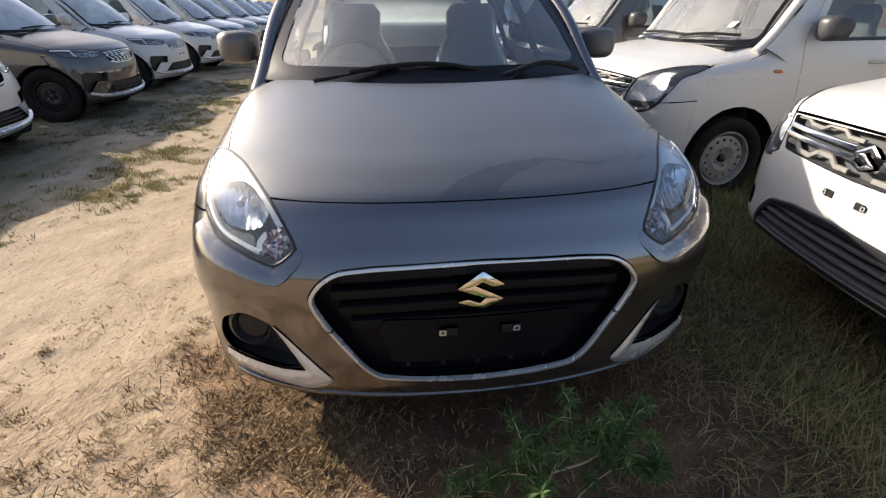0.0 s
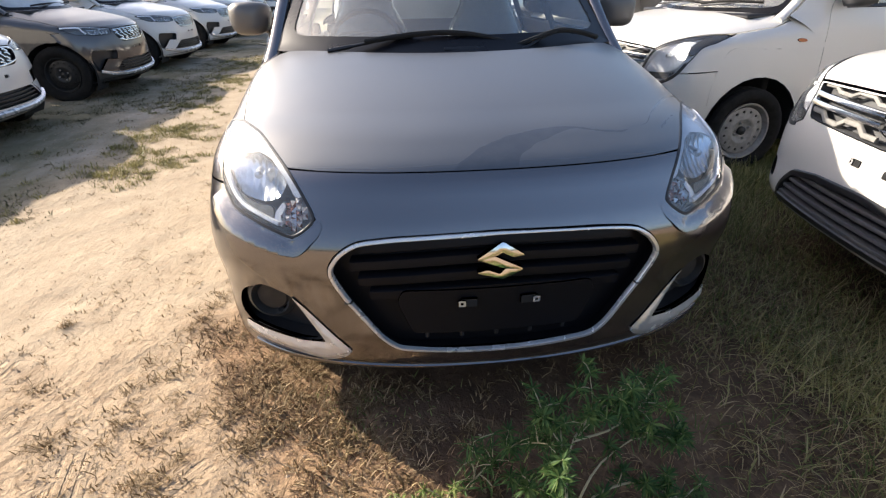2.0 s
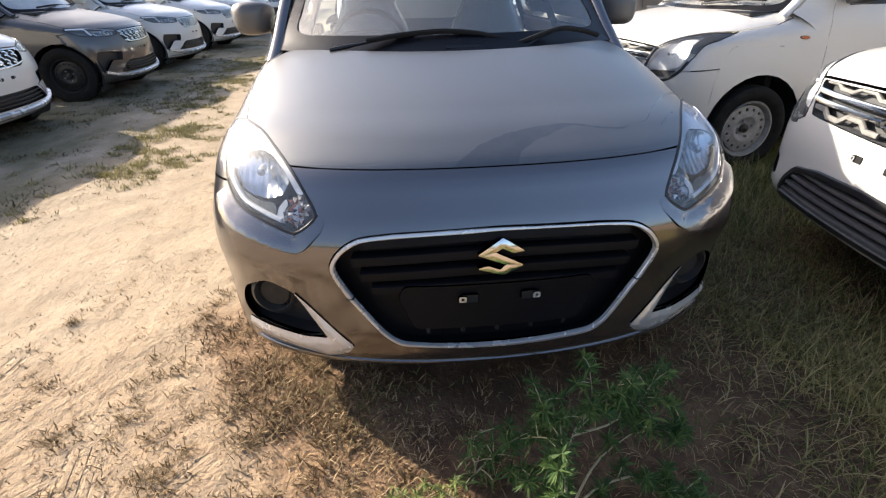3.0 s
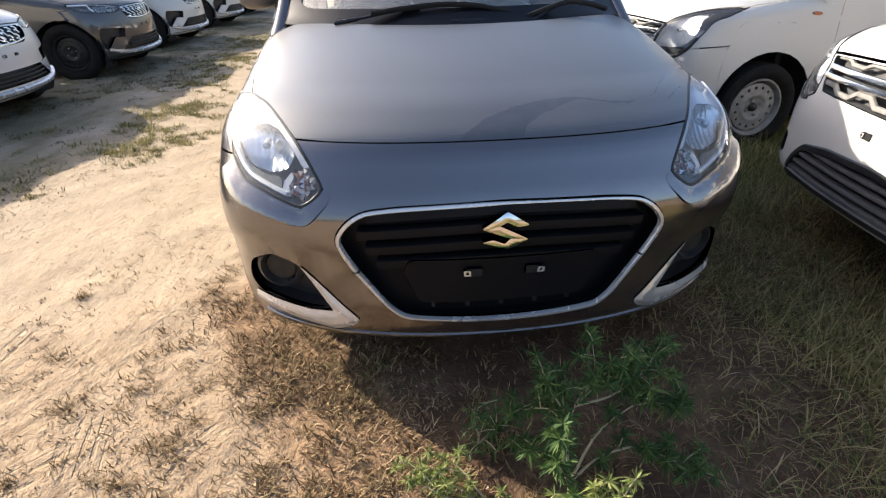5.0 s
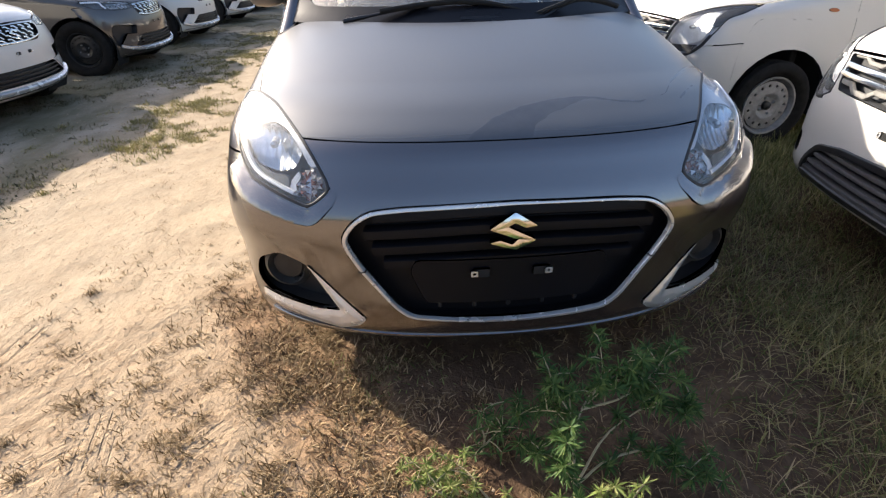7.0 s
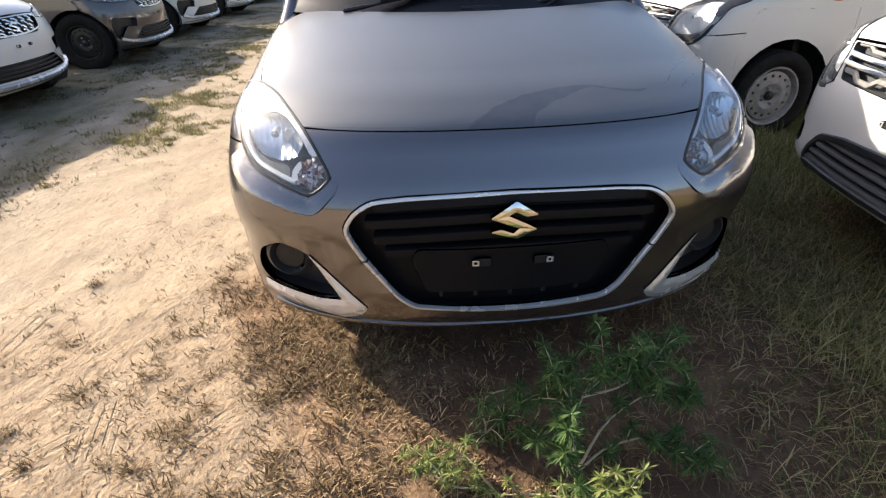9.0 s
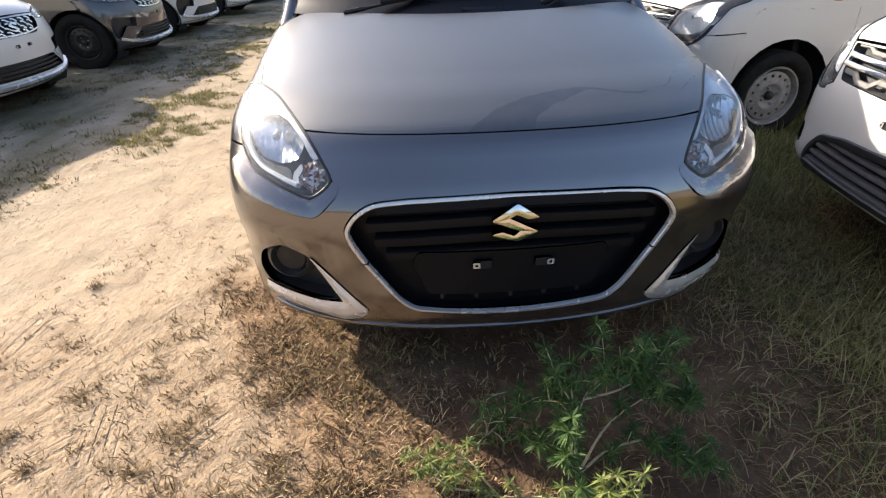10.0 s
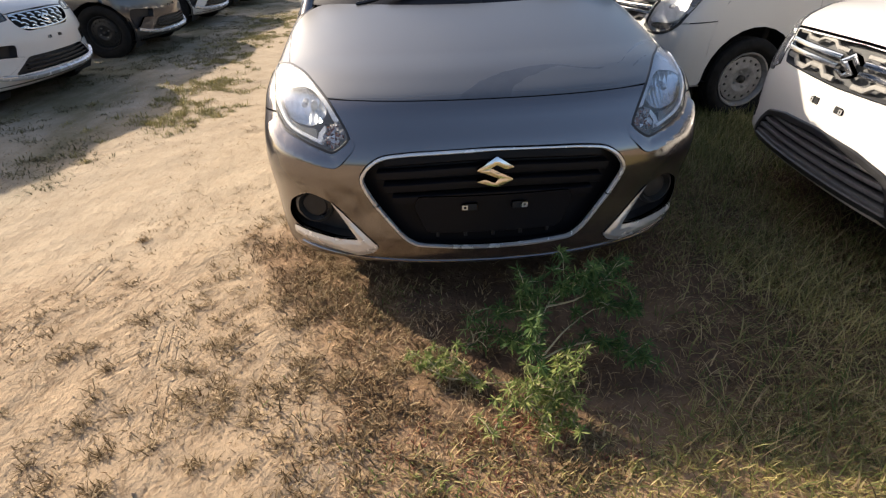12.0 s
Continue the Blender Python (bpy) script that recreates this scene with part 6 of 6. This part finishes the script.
# long grass between the sedan and the hatchbacks
green = lambda x, y: step_in(x + 0.25 * wave(x, y, 2.5), 0.36, 0.95) * (0.18 + 0.82 * clump(x, y, 5.1) ** 1.3) * np.where((x > 1.75) & (y > -0.6), 0.5, 1) * (0.08 + 0.92 * step_in(y, -0.85, -0.6))
blades("long_grass", rng, scatter(rng, 95000, (0.3, 3.2), (-1.7, 4.0), green), (0.035, 0.115), 0.0040, (0.3, 1.6), GREEN_GRASS, "tangled green grass between the parked cars")
blades("browning_grass", rng, scatter(rng, 105000, (0.2, 3.2), (-1.7, 2.6), green), (0.035, 0.115), 0.0034, (0.5, 1.75), BROWN_GRASS, "tangled browning grass between the parked cars")
blades("grass_seed_stalks", rng, scatter(rng, 8500, (0.4, 2.2), (-0.75, 2.0), green), (0.08, 0.22), 0.0022, (0.8, 1.75), YELLOW_GRASS, "thin pale grass stalks")
by_wheel = lambda x, y: step_in(y + 0.15 * wave(x, y, 3.7), 0.95, 1.35) * (0.3 + 0.7 * clump(x, y, 6.3))
blades("wheel_grass", rng, scatter(rng, 26000, (1.15, 2.75), (0.9, 2.7), by_wheel), (0.06, 0.19), 0.0045, (0.2, 1.2), LUSH, "taller green grass growing round a parked front wheel")
by_bumper = lambda x, y: (0.15 + 0.85 * clump(x, y, 6.9)) * np.exp(-((x + 0.55 * y - 1.50) / 0.30) ** 2)
blades("bumper_grass", rng, scatter(rng, 8000, (0.95, 2.0), (-0.7, 0.95), by_bumper), (0.05, 0.16), 0.0026, (0.3, 1.6), LUSH, "green grass growing before a parked bumper")
beside = lambda x, y: (0.2 + 0.8 * clump(x, y, 9.0)) * step_in(x + 0.35 * y, 0.95, 1.15)
blades("tall_grass", rng, scatter(rng, 3200, (0.95, 1.42), (-0.5, 0.25), beside), (0.07, 0.19), 0.0028, (0.5, 1.65), YELLOW_GRASS, "taller pale grass before a parked bumper")
# Yellow grass starts at the sedan's shadow edge; its colour carries part of the sunlight.
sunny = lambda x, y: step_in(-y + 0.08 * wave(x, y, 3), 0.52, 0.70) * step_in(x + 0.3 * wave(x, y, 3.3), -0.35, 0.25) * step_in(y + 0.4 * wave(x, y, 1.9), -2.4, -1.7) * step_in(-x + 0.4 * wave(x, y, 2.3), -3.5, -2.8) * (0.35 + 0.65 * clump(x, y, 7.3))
blades("yellow_grass", rng, scatter(rng, 105000, (-0.7, 3.2), (-2.2, -0.4), sunny), (0.02, 0.06), 0.0038, (0.5, 1.6), YELLOW_GRASS, "short yellow grass, sunlight put into its colour beyond the sedan's shadow")
blades("short_grass", rng, scatter(rng, 22000, (-0.4, 3.2), (-2.2, -0.3), sunny), (0.03, 0.09), 0.0036, (0.4, 1.5), GREEN_GRASS, "short green grass")
under_car = lambda x, y: 0.06 + 0.5 * clump(x, y, 6.0) * step_in(x, -0.2, 0.6)
blades("sparse_grass", rng, scatter(rng, 15000, (-0.40, 0.9), (-0.65, 0.7), under_car), (0.02, 0.075), 0.003, (0.5, 1.6), BROWN_GRASS, "sparse dry grass in the shade before the bumper")
# dry litter on the margin of the sand
litter = lambda x, y: np.exp(-((x + 0.34 + 0.30 * y) / 0.36) ** 2) * step_in(-y, -0.7, -0.2) * (1 - 0.9 * step_in(x + 0.415 + 0.75 * y, -0.03, 0.10) * step_in(y, -0.45, -0.35)) * (0.10 + 0.9 * np.clip(1.7 * wave(x, y, 9.0, 2) + 0.35, 0, 1))
blades("dry_litter", rng, scatter(rng, 42000, (-1.3, 0.9), (-1.5, 0.6), litter), (0.012, 0.048), 0.0036, (0.9, 1.75), STRAW, "reddish brown dry grass litter on sand", 0.3)
sprigs = lambda x, y: np.exp(-((x + 0.30 + 0.30 * y) / 0.33) ** 2) * step_in(-y, -0.3, 0.1) * np.clip(1.5 * wave(x, y, 6.1, 2) - 0.15, 0, 1)
blades("litter_sprigs", rng, scatter(rng, 30000, (-1.2, 0.9), (-1.5, 0.6), sprigs), (0.015, 0.05), 0.004, (0.6, 1.6), CREEPER_LIT, "sprigs of olive grass in the litter", 0.4)
mats = lambda x, y: litter(x, y) * (0.25 + 0.75 * clump(x, y, 7.7))
blades("litter_mats", rng, tufts(rng, 2600, (-1.2, 0.7), (-1.3, 0.7), mats, 44, 0.028), (0.018, 0.062), 0.0048, (0.5, 1.5), OLIVE_STRAW, "matted olive and straw-coloured grass along the sand", 0.5)
thatch = lambda x, y: np.exp(-((x + 0.60 + 0.50 * y) / 0.17) ** 4) * step_in(y, -0.62, -0.42) * step_in(-y, -0.85, -0.55) * np.clip(0.45 + 0.9 * wave(x, y, 7.1, 2), 0.08, 1)
blades("thatch", rng, tufts(rng, 1500, (-1.3, 0.0), (-0.7, 0.9), thatch, 46, 0.028), (0.018, 0.060), 0.0044, (0.7, 1.65), THATCH, "brown matted dead grass before the bumper's corner", 0.5)
ruddy = lambda x, y: np.exp(-((x + 0.05) / 0.28) ** 2 - ((y + 0.68) / 0.15) ** 2) * (0.2 + 0.8 * clump(x, y, 8.3))
blades("ruddy_stubble", rng, tufts(rng, 420, (-0.6, 0.5), (-1.0, -0.4), ruddy, 40, 0.03), (0.014, 0.04), 0.0048, (0.5, 1.6), RED_STEMS, "short reddish stubble at the foot of the weed", 0.5)
# star-shaped tufts: x, y, size
STARS = [(-.98, -.10, 1.3), (-.76, -.03, 1.4), (-1.05, -.23, 1), (-1.08, -.34, 1.2), (-.88, -.30, 1.2), (-.84, -.45, 1), (-.94, -.38, 1), (-.94, -.47, 1),
         (-.70, -.57, 1.2), (-1.29, -.47, 1.1), (-1.11, -.54, .8), (-1.49, -.08, 1.2), (-1.37, -.20, .8), (-.91, -.63, 1), (-1.23, -.57, .9), (-1.55, -.14, .8),
         (-1.38, -.58, .8), (-1.18, -.67, 1), (-1.33, -.66, .9), (-.65, -.71, 1.2), (-.77, -.62, .9), (-.64, -.24, 1.6), (-.59, -.33, 1.6), (-.65, -.42, 1.5), (-.43, -.54, 1.2),
         (-1.36, .05, 1), (-1.6, .73, 1.1), (-.82, .10, 1.3), (-.70, .22, 1.2)]
dry = np.vstack([rng.standard_t(4, (int(105 * s * h), 2)) * (0.016 * s * h) * rng.uniform(0.7, 1.3, 2) + (x, y) + rng.normal(0, 0.02, 2) for (x, y, s), h in zip(STARS, rng.uniform(0.55, 1.1, len(STARS)))] + [tufts(rng, 420, (-1.0, 0.2), (-1.2, 0.5), lambda x, y: 0.8 * np.exp(-((x + 0.48 + 0.3 * y) / 0.22) ** 2) * (0.2 + 0.8 * clump(x, y, 4.0)), 90, 0.024), tufts(rng, 560, (-1.9, 0.1), (-1.5, 0.9), lambda x, y: 0.6 * np.exp(-((x + 0.72) / 0.5) ** 2) * (0.2 + 0.8 * clump(x, y, 3.0)), 60, 0.024), tufts(rng, 190, (-2.0, -0.4), (-1.2, 0.3), lambda x, y: step_in(-y, -0.3, 0.5) * np.clip(1.5 * wave(x, y, 5.3, 2) + 0.2, 0, 1), 60, 0.034)])
blades("dry_tufts", rng, dry, (0.016, 0.056), 0.0032, (0.8, 1.7), DRY_TUFT, "low star-shaped dry grass tufts on sand", 0.4)
far_dry = tufts(rng, 1150, (-3.2, -0.9), (-1.3, 6.5), lambda x, y: 0.62 * clump(x, y, 2.1), 28, 0.026)
blades("small_dry_tufts", rng, far_dry, (0.010, 0.034), 0.0034, (0.8, 1.7), DRY_TUFT, "small dry tufts scattered on sand", 0.4)
specks = tufts(rng, 950, (-1.9, -0.45), (-0.7, 1.3), lambda x, y: 0.75 * clump(x, y, 3.7), 16, 0.017)
blades("dry_sprigs", rng, specks, (0.010, 0.032), 0.0042, (0.7, 1.7), DRY_TUFT, "small dry sprigs trodden into the sand", 0.4)
# crumbs of dead leaf and small clods all over the sand
sandy = lambda x, y: step_in(-x - 0.3 * y, -0.1, 0.5) * (0.25 + 0.75 * clump(x, y, 4.0))
blades("leaf_crumbs", rng, scatter(rng, 4500, (-3.3, 0.3), (-1.5, 4.5), sandy), (0.006, 0.022), 0.004, (1.2, 1.75), STRAW, "crumbs of dead leaf on sand", 0.2)


def clods(name, rng, roots, size, mat, label):
    """Small uneven lumps, joined: octahedra with shaken corners."""
    n = len(roots)
    r = rng.uniform(*size, n) * rng.uniform(0.4, 1.0, n)
    corner = np.array([(1, 0, 0), (0, 1, 0), (-1, 0, 0), (0, -1, 0), (0, 0, .8), (0, 0, -.4)])
    v = corner[None] * rng.uniform(0.6, 1.3, (n, 6, 1)) + rng.normal(0, 0.2, (n, 6, 3))
    v = v * r[:, None, None] + np.column_stack([roots, ground_z(roots[:, 0], roots[:, 1])])[:, None]
    f = np.array([(0, 1, 4), (1, 2, 4), (2, 3, 4), (3, 0, 4), (1, 0, 5), (2, 1, 5), (3, 2, 5), (0, 3, 5)])
    faces = (np.arange(n)[:, None, None] * 6 + f[None]).reshape(-1, 3)
    ob = part(name, (v.reshape(-1, 3), faces.tolist()), mat)
    return tagged(ob, label, "soil", kind="stuff")


CLOD = plain("sand_clod", (0.43, 0.32, 0.215), 0.95, 0, 0.001, 0.25, 40)
clods("sand_clods", rng, scatter(rng, 6500, (-3.4, 0.4), (-1.7, 5.0), sandy), (0.002, 0.008), CLOD, "small crumbs of dry sandy soil")
# yellow-green patches along the lane; darker stubble, with shade in its colour, by the people carriers
SPOTS = ((-2.24, 2.66, .22), (-2.44, 3.33, .3), (-2.2, 3.96, .25), (-2.5, 5.2, .3), (-2.57, 6.75, .4), (-2.44, 8.87, .5), (-1.9, 3.1, .15))
patch = lambda x, y: np.clip(sum(np.exp(-((x - a) ** 2 + ((y - b) * 0.7) ** 2) / r ** 2) for a, b, r in SPOTS) * 1.2 + 0.03, 0, 1) * np.clip(1.4 * clump(x, y, 7.3) - 0.05, 0, 1)
blades("lane_grass", rng, tufts(rng, 2600, (-3.2, -1.6), (1.8, 10.0), patch, 70, 0.035), (0.016, 0.06), 0.006, (0.4, 1.5), MOSS, "patches of yellow-green grass along the lane")
# Darker copy of the lane grass; the people carriers' shade is in its colour.
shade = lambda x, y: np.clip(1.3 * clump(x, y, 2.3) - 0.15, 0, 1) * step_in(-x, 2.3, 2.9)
blades("shade_grass", rng, tufts(rng, 2400, (-5.6, -2.2), (1.4, 13.0), shade, 50, 0.05), (0.015, 0.055), 0.007, (0.6, 1.6), SHADE_STUBBLE, "short stubble before the people carriers, their shade put into its olive-brown colour")

# ---- the weed before the bumper ----


def weed(m, rng, stems, label, name="weed_plant", mat=WEED, full=1.0, first=2, leaf=1.0):
    """A bushy herb: pale woody stems with whorls of narrow leaves."""
    root = thing(name, label, "plant", m)
    wood, vs, fs, k = [], [], [], 0
    for pts in stems:
        p = curve(pts, 10)
        wood.append(tube(p, np.linspace(0.0036, 0.0013, 10) * (1 if len(pts) > 3 else 0.7), 6))
        for j in range(first, 10):
            if rng.uniform() < 0.85:
                d = Vector((rng.normal(), rng.normal(), rng.uniform(0.1, 0.9))).normalized()
                L = rng.uniform(0.025, 0.065)
                tip = p[j] + np.array(d) * L
                wood.append(tube([p[j], (p[j] + tip) / 2 + (0, 0, 0.006), tip], 0.0016, 4))
                spots = [(tip, int(28 * full)), ((p[j] + tip) / 2, int(16 * full)), (p[j], int(11 * full))]
            else:
                spots = [(p[j], 4)]
            if j == 9:
                spots.append((p[9], int(14 * full)))
            for c, n in spots:
                for _ in range(n):
                    d = Vector((rng.normal(), rng.normal(), rng.normal() * 0.7 + 0.25)).normalized()
                    L, w = rng.uniform(0.022, 0.052) * leaf, rng.uniform(0.0034, 0.0066) * leaf ** 0.3
                    s = d.cross(Vector((rng.normal() * 0.4, rng.normal() * 0.4, 1))).normalized()
                    dn = Vector((0, 0, -1))
                    a, b = Vector(c), Vector(c) + d * L * 0.45 + dn * 0.002
                    e = Vector(c) + d * L + dn * L * 0.22
                    vs += [a, b - s * w / 2, b + s * w / 2 + dn * 0.0015, e]
                    fs += [(k, k + 1, k + 2), (k + 1, k + 3, k + 2)]
                    k += 4
    part("stem", join(*wood), BARK, root)
    part("crown", (np.array([tuple(v) for v in vs]), fs), mat, root)
    return root


BARK = plain("pale_stem", (0.38, 0.32, 0.19), 0.7)
wr = np.random.RandomState(11)
stems = [[(.0, .0, .0), (-.02, .04, .09), (-.02, .08, .16), (.0, .21, .25)],
         [(-.02, .04, .09), (-.02, .08, .16), (.03, .22, .25), (.09, .27, .29)],
         [(.0, .21, .25), (-.02, .26, .27), (-.03, .31, .29)],
         [(.0, .21, .25), (-.05, .27, .2), (-.11, .3, .16)],
         [(.03, .22, .25), (.09, .27, .29), (.11, .35, .34)],
         [(.03, .22, .25), (.13, .28, .29), (.18, .3, .34)],
         [(.03, .22, .25), (.14, .24, .26), (.22, .27, .3), (.27, .32, .31)],
         [(.09, .27, .29), (.17, .28, .26), (.23, .25, .22), (.33, .24, .2)],
         [(-.02, .08, .16), (-.03, .18, .13), (-.09, .23, .1)],
         [(-.02, .08, .16), (.13, .23, .17), (.19, .24, .21), (.33, .24, .2)],
         [(-.02, .08, .16), (.12, .18, .12), (.19, .19, .12), (.3, .15, .09)],
         [(.12, .18, .12), (.19, .19, .12), (.3, .15, .09), (.38, .13, .06)],
         [(.09, .27, .29), (.13, .28, .29), (.22, .27, .3), (.27, .32, .31)]]
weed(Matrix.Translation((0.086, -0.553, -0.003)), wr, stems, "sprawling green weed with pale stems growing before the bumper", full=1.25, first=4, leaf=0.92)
# Low shoots of the same weed, in lighter leaves that carry the sunlight.
low_sprigs = [[(.0, .0, .0), (.02, .01, .13), (.05, -.03, .26)],
         [(-.02, .04, .09), (.02, .01, .13), (.01, .02, .23)],
         [(.0, .0, .0), (-.01, .02, .05), (-.05, .02, .14)],
         [(.0, .0, .0), (-.05, -.02, .04), (-.1, .01, .08), (-.18, -.07, .04)],
         [(.0, .0, .0), (.05, .02, .08), (.07, -.0, .06)],
         [(.0, .0, .0), (.05, -.03, .04), (.06, -.07, .04)],
         [(.0, .0, .0), (-.01, .02, .05), (-.04, -.07, .04)]]
weed(Matrix.Translation((0.086, -0.553, -0.003)), wr, low_sprigs, "low shoots of the weed, sunlight put into their lighter leaf colour", "weed_shoots", CREEPER_LIT, 0.75, 3, 0.75)
side_stems = [[(0, 0, 0), (.01, .01, .05), (0, .02, .09), (.01, .03, .14)], [(0, 0, .02), (.03, .01, .05), (.05, .02, .07), (.06, .02, .09)]]
weed(Matrix.Translation((-0.11, -0.24, -0.003)), wr, side_stems, "small green weed seedling in the shade", "weed_seedling", WEED, 0.35)
low_stems = [[(.14, -.09, .07), (.02, -.03, .05), (-.12, 0, .035), (-.2, .05, .03)], [(-.12, 0, .03), (-.18, .05, .04), (-.25, .09, .04), (-.32, .15, .05)],
             [(-.15, .02, .03), (-.2, .02, .04), (-.24, .04, .05), (-.28, .07, .05)], [(-.10, 0, .03), (-.13, .03, .05), (-.16, .08, .06), (-.2, .12, .06)]]
weed(Matrix.Translation((0.0, -0.42, -0.003)), wr, low_stems, "low sunlit creeping weed on a pale runner", "creeping_weed", CREEPER_LIT, 1.0, 4, 0.58)
